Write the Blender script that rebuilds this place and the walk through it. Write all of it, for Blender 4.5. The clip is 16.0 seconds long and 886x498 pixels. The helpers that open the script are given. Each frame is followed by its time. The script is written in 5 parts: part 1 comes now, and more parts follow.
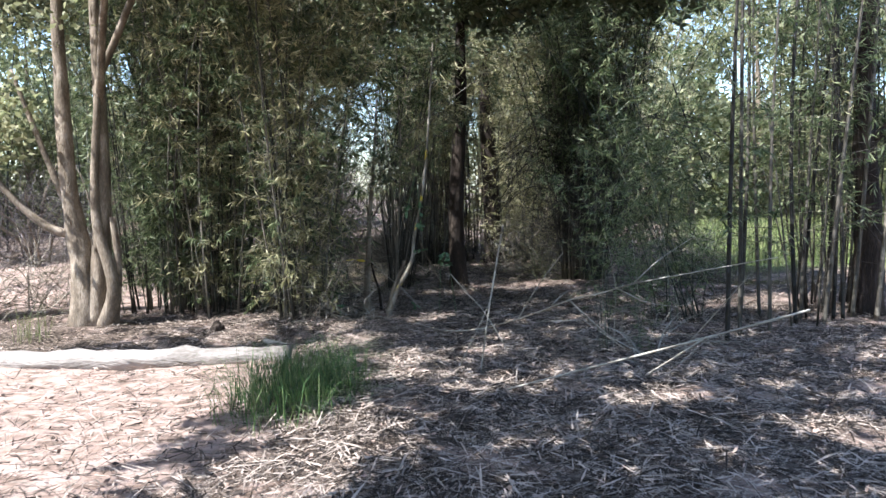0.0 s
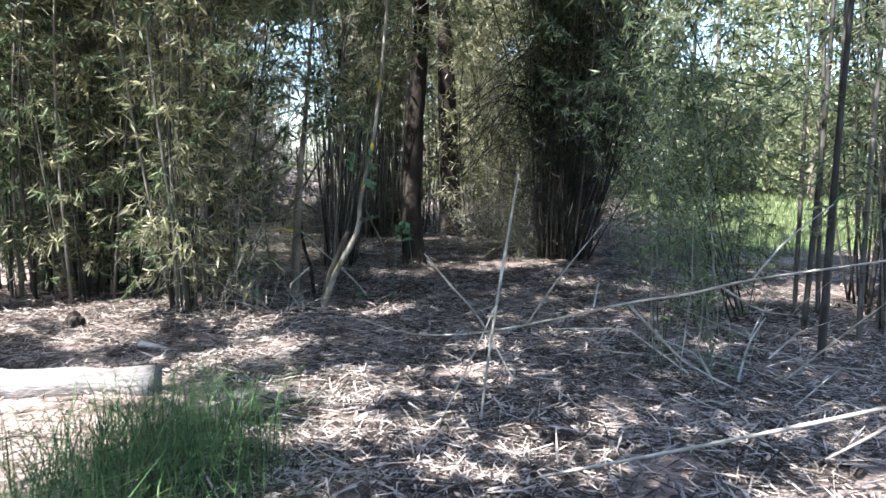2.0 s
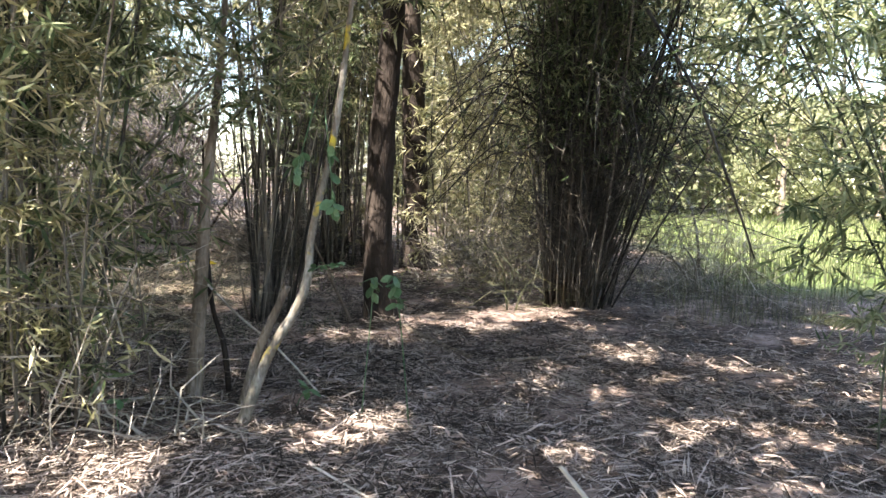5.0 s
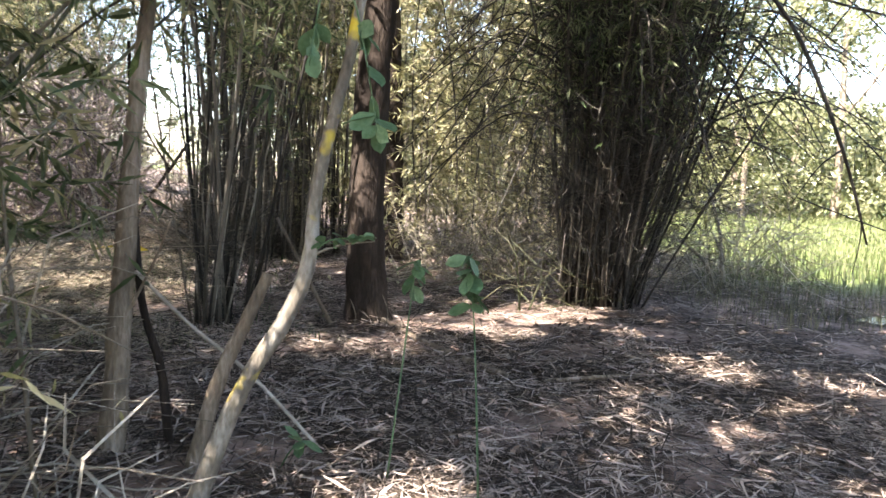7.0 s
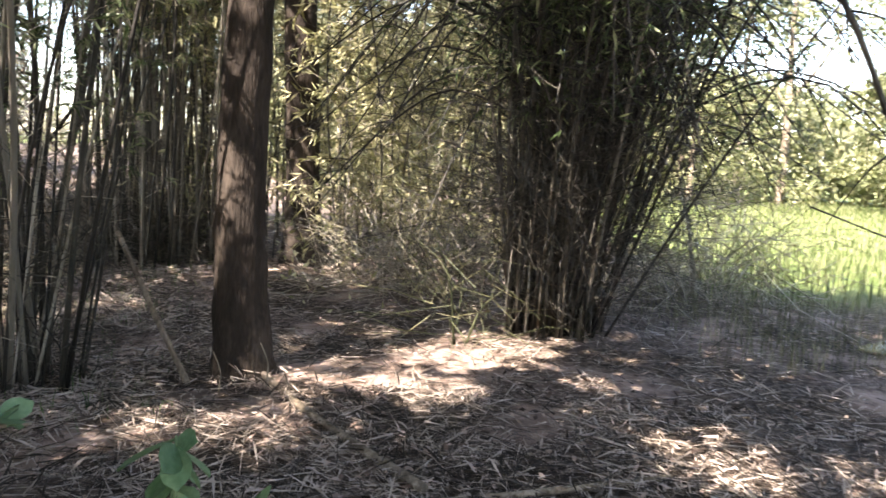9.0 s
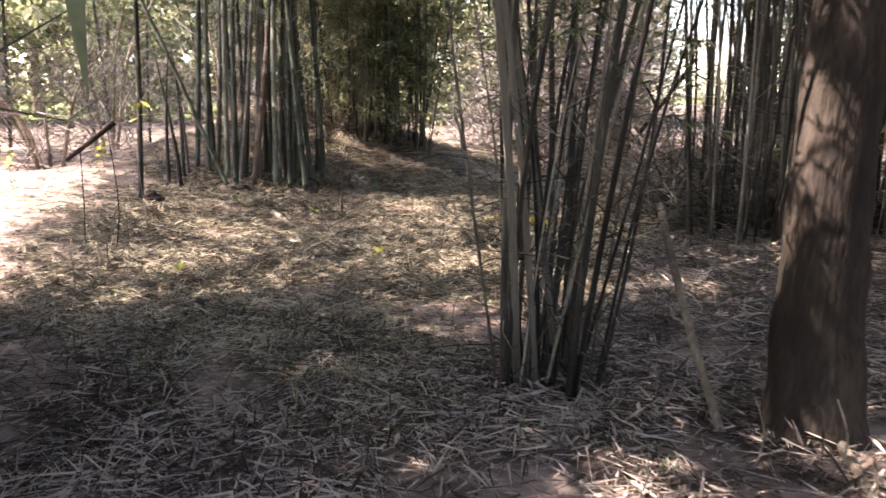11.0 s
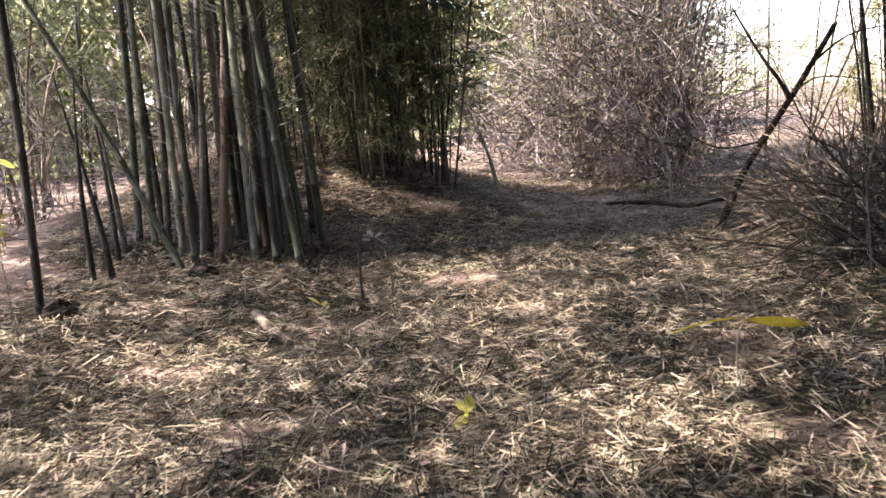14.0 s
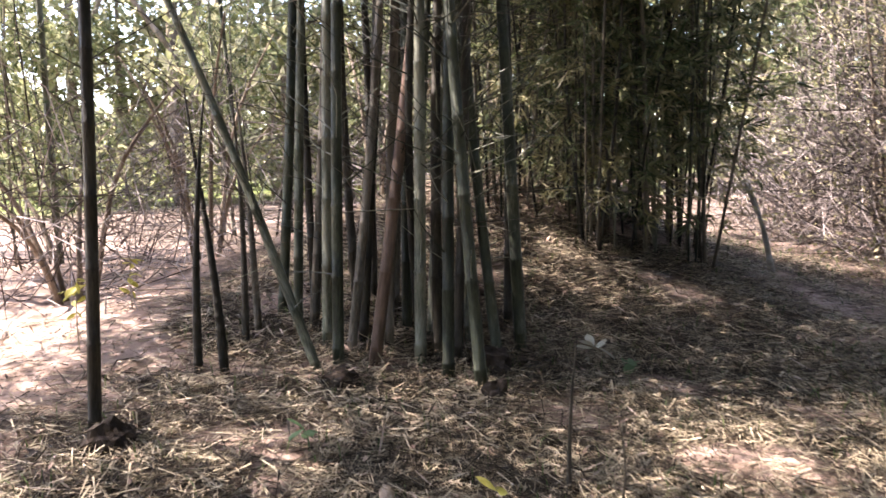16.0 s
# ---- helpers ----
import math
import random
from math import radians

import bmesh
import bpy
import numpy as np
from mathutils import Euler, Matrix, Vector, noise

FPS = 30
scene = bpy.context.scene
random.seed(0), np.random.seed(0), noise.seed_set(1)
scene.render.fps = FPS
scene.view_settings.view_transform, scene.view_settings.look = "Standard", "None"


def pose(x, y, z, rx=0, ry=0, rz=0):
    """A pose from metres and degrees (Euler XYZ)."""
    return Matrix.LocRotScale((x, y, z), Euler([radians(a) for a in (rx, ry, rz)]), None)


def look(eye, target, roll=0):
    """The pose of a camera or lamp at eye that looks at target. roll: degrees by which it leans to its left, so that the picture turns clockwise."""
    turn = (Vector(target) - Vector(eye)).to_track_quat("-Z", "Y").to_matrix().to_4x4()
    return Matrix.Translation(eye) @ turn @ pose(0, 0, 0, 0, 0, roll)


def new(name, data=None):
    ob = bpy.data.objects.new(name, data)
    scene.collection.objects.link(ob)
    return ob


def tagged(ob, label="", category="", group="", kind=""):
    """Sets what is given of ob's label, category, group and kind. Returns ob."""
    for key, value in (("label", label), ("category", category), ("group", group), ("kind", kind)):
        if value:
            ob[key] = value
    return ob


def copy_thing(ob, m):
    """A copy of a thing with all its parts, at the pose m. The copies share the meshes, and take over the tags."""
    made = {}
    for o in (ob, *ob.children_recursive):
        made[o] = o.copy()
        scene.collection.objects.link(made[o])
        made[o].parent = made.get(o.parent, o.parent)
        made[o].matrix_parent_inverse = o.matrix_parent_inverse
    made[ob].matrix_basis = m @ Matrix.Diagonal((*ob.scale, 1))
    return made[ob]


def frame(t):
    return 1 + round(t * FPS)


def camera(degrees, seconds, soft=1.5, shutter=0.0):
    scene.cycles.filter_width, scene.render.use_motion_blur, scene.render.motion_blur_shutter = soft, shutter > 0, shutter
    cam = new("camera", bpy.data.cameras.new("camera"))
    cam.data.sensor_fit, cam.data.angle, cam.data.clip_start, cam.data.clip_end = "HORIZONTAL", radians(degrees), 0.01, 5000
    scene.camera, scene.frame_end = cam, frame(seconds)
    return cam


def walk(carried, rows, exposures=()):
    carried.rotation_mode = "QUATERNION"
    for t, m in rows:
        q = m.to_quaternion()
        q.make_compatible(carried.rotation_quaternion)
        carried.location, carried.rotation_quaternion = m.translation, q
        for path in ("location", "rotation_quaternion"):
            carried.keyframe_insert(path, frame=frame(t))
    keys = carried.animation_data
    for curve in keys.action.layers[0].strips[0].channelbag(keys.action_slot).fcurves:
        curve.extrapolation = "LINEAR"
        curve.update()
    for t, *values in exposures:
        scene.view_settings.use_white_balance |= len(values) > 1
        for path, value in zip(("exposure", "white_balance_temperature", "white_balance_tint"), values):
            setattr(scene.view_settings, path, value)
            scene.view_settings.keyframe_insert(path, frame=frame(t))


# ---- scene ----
cam = camera(61.9, 16.0, shutter=0.2)
METRES, EYE, TILT, LEAN, TURN = 19.2, 1.5, 0.0, 0.0, 0.0
ROWS = [
    (0.0, 0.0, 0.0, 0.0, -0.1, -4.49, 1.29),
    (0.5, -0.0039, 0.0423, -0.0051, -1.08, -3.86, 1.03),
    (1.0, -0.0088, 0.0869, -0.0079, -2.69, -4.46, 0.53),
    (1.5, -0.0091, 0.1306, -0.0134, -3.76, -5.6, 0.09),
    (2.0, -0.0122, 0.1705, -0.0164, -4.76, -6.62, -0.49),
    (2.5, -0.0122, 0.208, -0.0191, -5.69, -6.81, -0.98),
    (3.0, -0.0153, 0.2455, -0.02, -6.16, -6.64, -1.32),
    (3.5, -0.0189, 0.2797, -0.022, -6.9, -6.08, -1.63),
    (4.0, -0.0214, 0.3137, -0.0175, -7.61, -5.5, -1.56),
    (6.5, -0.032, 0.4522, -0.0304, -12.52, -5.54, -2.22),
    (7.0, -0.0386, 0.4827, -0.0368, -14.37, -5.53, -2.53),
    (7.5, -0.0363, 0.5078, -0.0299, -22.24, -5.83, -2.14),
    (8.0, -0.0334, 0.5339, -0.0317, -28.66, -7.38, -2.08),
    (8.5, -0.0187, 0.5557, -0.0326, -26.01, -7.37, -2.8),
    (9.0, -0.001, 0.5735, -0.0279, -18.65, -7.02, -3.07),
    (9.5, 0.0148, 0.5929, -0.0274, -5.76, -7.98, -3.01),
    (10.0, 0.0253, 0.6162, -0.0316, 9.62, -10.28, -2.92),
    (11.25, 0.0140, 0.6680, -0.0320, 33.0, -11.6, 0.8),
    (12.5, -0.0475, 0.7152, -0.0317, 47.12, -11.15, 4.32),
    (13.0, -0.0699, 0.741, -0.0355, 42.32, -10.85, 5.99),
    (13.5, -0.0861, 0.767, -0.0338, 34.12, -10.83, 6.34),
    (14.0, -0.1002, 0.7977, -0.0342, 26.91, -10.21, 4.96),
    (14.5, -0.1171, 0.8295, -0.0337, 30.2, -10.35, 4.37),
    (15.0, -0.1376, 0.8587, -0.0304, 34.89, -9.74, 4.01),
    (15.5, -0.1554, 0.8851, -0.0308, 38.89, -8.28, 3.0),
    (16.0, -0.1741, 0.9057, -0.028, 43.96, -6.6, 1.67),
]
walk(cam, [(t, pose(0, 0, EYE, TILT, LEAN, TURN) @ pose(METRES * x, METRES * y, METRES * z, 90 + pitch, roll, yaw)) for t, x, y, z, yaw, pitch, roll in ROWS],
     exposures=[(0.0, 2.15, 6000, 8), (1.0, 2.35, 5800, 7), (2.5, 2.75, 5800, 7), (4.0, 3.05, 6500, 9), (7.0, 3.4, 7000, 14), (8.7, 3.4, 7000, 12), (9.5, 3.55, 7600, 17), (12.5, 3.2, 7000, 22), (14.5, 3.05, 7200, 22), (16.0, 3.1, 7200, 22)])

# ---- light ----
SUN_DIR = Vector((-0.80, -0.45, 0)).normalized()   # where the sun stands
SUN_ELEV = radians(56)
world = bpy.data.worlds.new("sky")
scene.world = world
world.use_nodes = True
wn = world.node_tree.nodes
sky = wn.new("ShaderNodeTexSky")
sky.sky_type, sky.sun_disc = "NISHITA", False
sky.sun_elevation = SUN_ELEV
sky.sun_rotation = math.atan2(SUN_DIR.x, SUN_DIR.y)
world.node_tree.links.new(sky.outputs[0], wn["Background"].inputs[0])
wn["Background"].inputs[1].default_value = 0.118
sun = new("sun", bpy.data.lights.new("sun", "SUN"))
sun.data.energy, sun.data.angle, sun.data.color = 4.0, radians(0.5), (1.0, 0.955, 0.905)
sun_from = SUN_DIR * math.cos(SUN_ELEV) + Vector((0, 0, math.sin(SUN_ELEV)))
sun.matrix_world = look(sun_from * 60, (0, 0, 0))

# ---- materials ----


def mat(name, cols, scale=6.0, rough=0.85, bump=0.3, stretch=(1, 1, 1), island=0.0, thin=0.0, spots=None, coord="Object"):
    """A mottled surface: cols are dark, middle and light; grain and stains at two sizes, relief, and a tone per piece."""
    m = bpy.data.materials.new(name)
    m.use_nodes = True
    n, l = m.node_tree.nodes, m.node_tree.links
    b = n["Principled BSDF"]
    b.inputs["Roughness"].default_value = rough
    b.inputs["Specular IOR Level"].default_value = 0.25
    tc = n.new("ShaderNodeTexCoord")
    mp = n.new("ShaderNodeMapping")
    mp.inputs["Scale"].default_value = stretch
    l.new(tc.outputs[coord], mp.inputs[0])
    big, fine = n.new("ShaderNodeTexNoise"), n.new("ShaderNodeTexNoise")
    for t, s in ((big, scale), (fine, scale * 9)):
        t.inputs["Scale"].default_value, t.inputs["Detail"].default_value = s, 5
        l.new(mp.outputs[0], t.inputs["Vector"])
    add = n.new("ShaderNodeMath")
    add.operation = "MULTIPLY_ADD"
    l.new(fine.outputs[0], add.inputs[0])
    add.inputs[1].default_value = 0.5
    l.new(big.outputs[0], add.inputs[2])
    last = add.outputs[0]
    if island:
        geo, inf = n.new("ShaderNodeNewGeometry"), n.new("ShaderNodeObjectInfo")
        s = n.new("ShaderNodeMath")
        l.new(geo.outputs["Random Per Island"], s.inputs[0])
        l.new(inf.outputs["Random"], s.inputs[1])
        f = n.new("ShaderNodeMath")
        f.operation = "FRACT"
        l.new(s.outputs[0], f.inputs[0])
        k = n.new("ShaderNodeMath")
        k.operation = "MULTIPLY_ADD"
        l.new(f.outputs[0], k.inputs[0])
        k.inputs[1].default_value = island
        l.new(last, k.inputs[2])
        o = n.new("ShaderNodeMath")
        o.operation = "SUBTRACT"
        l.new(k.outputs[0], o.inputs[0])
        o.inputs[1].default_value = island * 0.5
        last = o.outputs[0]
    r = n.new("ShaderNodeValToRGB")
    e = r.color_ramp.elements
    e[0].position, e[1].position = 0.45, 1.05
    e[0].color, e[1].color = (*cols[0], 1), (*cols[2], 1)
    mid = e.new(0.74)
    mid.color = (*cols[1], 1)
    l.new(last, r.inputs[0])
    col = r.outputs[0]
    if spots:
        sc, thr, c = spots
        t = n.new("ShaderNodeTexNoise")
        t.inputs["Scale"].default_value, t.inputs["Detail"].default_value = sc, 3
        l.new(tc.outputs[coord], t.inputs["Vector"])
        st = n.new("ShaderNodeMapRange")
        st.inputs[1].default_value, st.inputs[2].default_value = thr, thr + 0.06
        l.new(t.outputs[0], st.inputs[0])
        mx = n.new("ShaderNodeMix")
        mx.data_type = "RGBA"
        l.new(st.outputs[0], mx.inputs[0])
        l.new(col, mx.inputs[6])
        mx.inputs[7].default_value = (*c, 1)
        col = mx.outputs[2]
    l.new(col, b.inputs["Base Color"])
    if bump:
        bp = n.new("ShaderNodeBump")
        bp.inputs["Strength"].default_value, bp.inputs["Distance"].default_value = bump, 0.02
        l.new(fine.outputs[0], bp.inputs["Height"])
        l.new(bp.outputs[0], b.inputs["Normal"])
    if thin:
        tr, ms = n.new("ShaderNodeBsdfTranslucent"), n.new("ShaderNodeMixShader")
        l.new(col, tr.inputs[0])
        ms.inputs[0].default_value = thin
        l.new(b.outputs[0], ms.inputs[1])
        l.new(tr.outputs[0], ms.inputs[2])
        l.new(ms.outputs[0], n["Material Output"].inputs[0])
    return m


M_LEAF = mat("bamboo_leaf_green", ((0.045, 0.068, 0.028), (0.105, 0.135, 0.062), (0.25, 0.275, 0.15)), 3, 0.45, 0, island=0.8, thin=0.42)
M_LEAF_DRY = mat("bamboo_leaf_olive", ((0.15, 0.15, 0.07), (0.32, 0.305, 0.16), (0.50, 0.465, 0.29)), 3, 0.5, 0, island=0.8, thin=0.48)
M_LEAF_FAR = mat("broad_crown_leaf", ((0.11, 0.122, 0.055), (0.22, 0.232, 0.118), (0.37, 0.36, 0.22)), 1, 0.6, 0, island=0.6, thin=0.5)
M_CANOPY = mat("shade_crown_leaf", ((0.05, 0.062, 0.03), (0.10, 0.115, 0.06), (0.19, 0.19, 0.11)), 1, 0.55, 0, island=0.6, thin=0.3)
M_BROAD = mat("sapling_leaf", ((0.06, 0.12, 0.055), (0.11, 0.19, 0.095), (0.20, 0.29, 0.16)), 8, 0.5, 0.15, island=0.4, thin=0.3)
M_YELLOW = mat("yellowed_leaf", ((0.26, 0.26, 0.06), (0.42, 0.40, 0.10), (0.58, 0.54, 0.20)), 8, 0.5, 0.1, island=0.3, thin=0.3)
M_CULM = mat("bamboo_culm", ((0.02, 0.018, 0.014), (0.062, 0.055, 0.042), (0.18, 0.16, 0.13)), 9, 0.6, 0.3, (1, 1, 0.2), island=0.6)
M_CULM_GREEN = mat("bamboo_culm_green", ((0.017, 0.021, 0.014), (0.058, 0.068, 0.046), (0.20, 0.205, 0.155)), 9, 0.5, 0.3, (1, 1, 0.2), island=0.6)
# darker copy of the culm colour: backlit and inner shade put into it
M_CULM_SHADED = mat("bamboo_culm_shaded", ((0.014, 0.012, 0.010), (0.034, 0.03, 0.025), (0.09, 0.08, 0.065)), 5, 0.6, 0.25, (1, 1, 0.2), island=0.6)
M_CULM_RED = mat("bamboo_culm_brown", ((0.05, 0.034, 0.025), (0.12, 0.08, 0.06), (0.24, 0.165, 0.13)), 5, 0.6, 0.25, (1, 1, 0.2), island=0.3)
M_TWIG = mat("dry_twig", ((0.09, 0.075, 0.055), (0.19, 0.165, 0.13), (0.36, 0.32, 0.26)), 7, 0.8, 0.2, island=0.8)
M_BARK = mat("dark_bark", ((0.011, 0.008, 0.006), (0.026, 0.019, 0.015), (0.066, 0.05, 0.039)), 5, 0.95, 1.0, (1, 1, 0.25))
M_BARK_PALE = mat("pale_bark", ((0.06, 0.047, 0.036), (0.17, 0.135, 0.10), (0.36, 0.30, 0.24)), 6, 0.9, 1.0, (1, 1, 0.3))
M_LICHEN = mat("lichen_bark", ((0.06, 0.052, 0.042), (0.16, 0.14, 0.11), (0.36, 0.33, 0.28)), 6, 0.9, 0.6, (1, 1, 0.4), spots=(4.2, 0.62, (0.52, 0.40, 0.05)))
M_DEADWOOD = mat("bleached_wood", ((0.13, 0.115, 0.095), (0.27, 0.245, 0.205), (0.46, 0.425, 0.37)), 5, 0.85, 0.4, (0.3, 1, 1))
M_LOG = mat("pale_log", ((0.08, 0.068, 0.057), (0.22, 0.197, 0.18), (0.37, 0.338, 0.31)), 4.5, 0.9, 1.0, (0.3, 1, 1))
M_LITTER = mat("dry_litter", ((0.022, 0.0165, 0.013), (0.115, 0.090, 0.074), (0.37, 0.305, 0.26)), 2, 0.75, 0, island=1.0)
M_STRAW_OLIVE = mat("olive_litter", ((0.024, 0.018, 0.012), (0.128, 0.102, 0.068), (0.38, 0.325, 0.235)), 2, 0.75, 0, island=1.0)
M_DRYLEAF = mat("fallen_leaf", ((0.028, 0.019, 0.015), (0.105, 0.07, 0.055), (0.40, 0.29, 0.235)), 2, 0.7, 0, island=1.0)
M_GRASS = mat("grass_blade", ((0.075, 0.098, 0.034), (0.145, 0.168, 0.07), (0.26, 0.265, 0.14)), 0.5, 0.55, 0, island=0.7, thin=0.45)
M_TUFT = mat("dark_tuft_blade", ((0.025, 0.06, 0.018), (0.06, 0.115, 0.035), (0.14, 0.18, 0.07)), 0.7, 0.55, 0, island=0.7, thin=0.3)
M_STRAW = mat("straw_blade", ((0.05, 0.055, 0.028), (0.12, 0.12, 0.065), (0.26, 0.24, 0.14)), 0.6, 0.65, 0, island=0.8, thin=0.25)
M_BRUSH = mat("grey_brush", ((0.042, 0.035, 0.034), (0.115, 0.096, 0.094), (0.31, 0.275, 0.268)), 3, 0.85, 0.1, island=0.8)


def ground_material():
    """Brown leaf mould, pinkish sand and meadow soil, mixed by the painted zones."""
    m = bpy.data.materials.new("ground_soil")
    m.use_nodes = True
    n, l = m.node_tree.nodes, m.node_tree.links
    b = n["Principled BSDF"]
    b.inputs["Roughness"].default_value = 0.95
    b.inputs["Specular IOR Level"].default_value = 0.1
    tc = n.new("ShaderNodeTexCoord")

    def ramp(scale, detail, stops):
        t = n.new("ShaderNodeTexNoise")
        t.inputs["Scale"].default_value, t.inputs["Detail"].default_value = scale, detail
        l.new(tc.outputs["Object"], t.inputs["Vector"])
        r = n.new("ShaderNodeValToRGB")
        e = r.color_ramp.elements
        e[0].position, e[1].position = stops[0][0], stops[-1][0]
        e[0].color, e[1].color = (*stops[0][1], 1), (*stops[-1][1], 1)
        for p, c in stops[1:-1]:
            e.new(p).color = (*c, 1)
        l.new(t.outputs[0], r.inputs[0])
        return r.outputs[0], t.outputs[0]

    def mix(f, a, c):
        x = n.new("ShaderNodeMix")
        x.data_type = "RGBA"
        l.new(f, x.inputs[0])
        l.new(a, x.inputs[6])
        l.new(c, x.inputs[7])
        return x.outputs[2]

    mould, fine = ramp(22, 10, ((0.32, (0.012, 0.009, 0.007)), (0.5, (0.055, 0.042, 0.033)), (0.68, (0.19, 0.15, 0.12))))
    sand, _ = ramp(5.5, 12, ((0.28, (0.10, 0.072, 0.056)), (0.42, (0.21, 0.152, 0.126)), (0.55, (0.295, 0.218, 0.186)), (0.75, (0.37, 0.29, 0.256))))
    field, _ = ramp(0.8, 6, ((0.3, (0.06, 0.085, 0.025)), (0.5, (0.12, 0.15, 0.05)), (0.7, (0.20, 0.205, 0.095))))
    blot, _ = ramp(0.9, 4, ((0.42, (0, 0, 0)), (0.62, (0.32, 0.32, 0.32))))
    zone = n.new("ShaderNodeVertexColor")
    zone.layer_name = "zone"
    sep = n.new("ShaderNodeSeparateColor")
    l.new(zone.outputs[0], sep.inputs[0])
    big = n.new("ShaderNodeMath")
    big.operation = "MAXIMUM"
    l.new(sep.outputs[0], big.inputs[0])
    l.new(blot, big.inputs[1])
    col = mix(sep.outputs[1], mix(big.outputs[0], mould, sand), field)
    l.new(col, b.inputs["Base Color"])
    bp = n.new("ShaderNodeBump")
    bp.inputs["Strength"].default_value, bp.inputs["Distance"].default_value = 0.7, 0.03
    l.new(fine, bp.inputs["Height"])
    l.new(bp.outputs[0], b.inputs["Normal"])
    return m


M_GROUND = ground_material()

# ---- building helpers ----


def smooth(a, b, x):
    t = np.clip((x - a) / (b - a), 0, 1)
    return t * t * (3 - 2 * t)


def rough(x, y):
    """Small unevenness of the forest floor."""
    return (0.030 * np.sin(1.9 * x + 0.7 * np.sin(1.3 * y)) * np.sin(1.6 * y + 0.9)
            + 0.018 * np.sin(4.7 * x + 1.9 * y) * np.sin(4.1 * y - 1.3 * x)
            + 0.009 * np.sin(11.3 * x - 3.0 * y) * np.sin(9.7 * y + 4.0 * x))


def ground_z(x, y):
    z = np.interp(y, (0, 6, 10.5, 14, 40), (0, -0.32, -0.58, -0.62, -0.62))
    z = z + 1.1 * np.exp(-((x + 9.2) ** 2 + (y - 24.2) ** 2) / (2 * 1.7 ** 2))
    z = z + 0.35 * np.clip((-x - 5.5) / 3, 0, 1) * np.clip((y - 12) / 4, 0, 1)
    z = z - 0.10 * smooth(-0.9, -2.2, x) * smooth(8.6, 9.8, y) * smooth(12.0, 10.9, y)
    z = z - 0.09 * np.exp(-((x - 6.9) ** 2 / 0.9 + (y - 16.1) ** 2 / 0.5))
    return z + rough(x, y) * (1 - smooth(20, 60, np.abs(x)))


SUN_PATCH_SOIL = ((-0.27, 12.1, 0.4), (0.5, 9.15, 0.32), (-0.4, 7.9, 0.4), (-1.3, 10.2, 0.4), (1.7, 7.8, 0.25), (-4.8, 21.1, 0.45), (-5.6, 21.9, 0.35), (-3.9, 20.4, 0.3), (-2.0, 18.7, 0.4), (0.8, 16.05, 0.6),
        (2.0, 16.5, 0.7), (-1.9, 17.0, 0.6), (-0.4, 15.2, 0.35), (2.0, 6.3, 0.35), (-5.6, 18.4, 0.35), (-5.0, 26.3, 1.0))   # bare humps of pinkish soil, mostly set in the sun patches to brighten them


def sand_at(x, y):
    """Bare pale sand: the start's bank and the sunny slope, and paler soil that brightens the sun patches."""
    a = smooth(-0.9, -2.0, x + 0.25 * np.sin(2.1 * y)) * smooth(9.9, 8.7, y + 0.3 * np.sin(1.7 * x))
    k = x + 5.7 + 0.9 * (y - 16.9) + 0.35 * np.sin(2.3 * y + x) + 0.25 * np.sin(6.1 * y - 4.3 * x)
    b = smooth(0.0, -0.9, k) * smooth(12.5, 14.0, y) * (smooth(20.4, 19.4, y) + 0.75 * smooth(24.0, 21.5, y) * smooth(-7.9, -8.6, x)) * smooth(-4.6, -5.6, x)
    # c, d and e lay paler soil where sun patches fall, adding their brightness
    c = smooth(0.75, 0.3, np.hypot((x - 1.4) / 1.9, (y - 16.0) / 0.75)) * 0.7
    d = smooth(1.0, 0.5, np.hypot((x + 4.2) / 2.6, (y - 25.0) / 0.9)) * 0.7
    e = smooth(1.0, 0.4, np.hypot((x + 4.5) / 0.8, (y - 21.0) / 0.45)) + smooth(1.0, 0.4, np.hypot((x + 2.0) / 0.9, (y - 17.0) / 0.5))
    for a0, b0, r in SUN_PATCH_SOIL:
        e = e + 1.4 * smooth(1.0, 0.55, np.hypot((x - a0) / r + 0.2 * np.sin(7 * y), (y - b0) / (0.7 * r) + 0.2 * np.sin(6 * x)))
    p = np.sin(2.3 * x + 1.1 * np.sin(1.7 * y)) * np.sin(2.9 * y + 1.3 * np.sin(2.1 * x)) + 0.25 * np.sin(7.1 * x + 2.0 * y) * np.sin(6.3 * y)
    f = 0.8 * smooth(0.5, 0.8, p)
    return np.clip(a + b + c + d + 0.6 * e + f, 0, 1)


def field_at(x, y):
    """Where the meadow grows."""
    return smooth(5.2, 7.4, x - 0.28 * (y - 17) + 0.3 * np.sin(y)) * smooth(17.2, 19.6, y) + smooth(24, 30, np.abs(x + 2))


def link_mesh(name, verts, faces, material, parent=None, smooth_shade=False):
    me = bpy.data.meshes.new(name)
    me.from_pydata(verts, [], faces)
    me.materials.append(material)
    if smooth_shade:
        me.polygons.foreach_set("use_smooth", [True] * len(me.polygons))
    ob = new(name, me)
    ob.parent = parent
    return ob


def soup(name, quads, material):
    """A mesh of loose four-cornered blades: quads is an array (n, 4, 3)."""
    n = len(quads)
    me = bpy.data.meshes.new(name)
    me.vertices.add(4 * n)
    me.vertices.foreach_set("co", np.ascontiguousarray(quads, dtype=np.float32).ravel())
    me.loops.add(4 * n)
    me.loops.foreach_set("vertex_index", np.arange(4 * n, dtype=np.int32))
    me.polygons.add(n)
    me.polygons.foreach_set("loop_start", np.arange(0, 4 * n, 4, dtype=np.int32))
    me.update(calc_edges=True)
    me.materials.append(material)
    return me


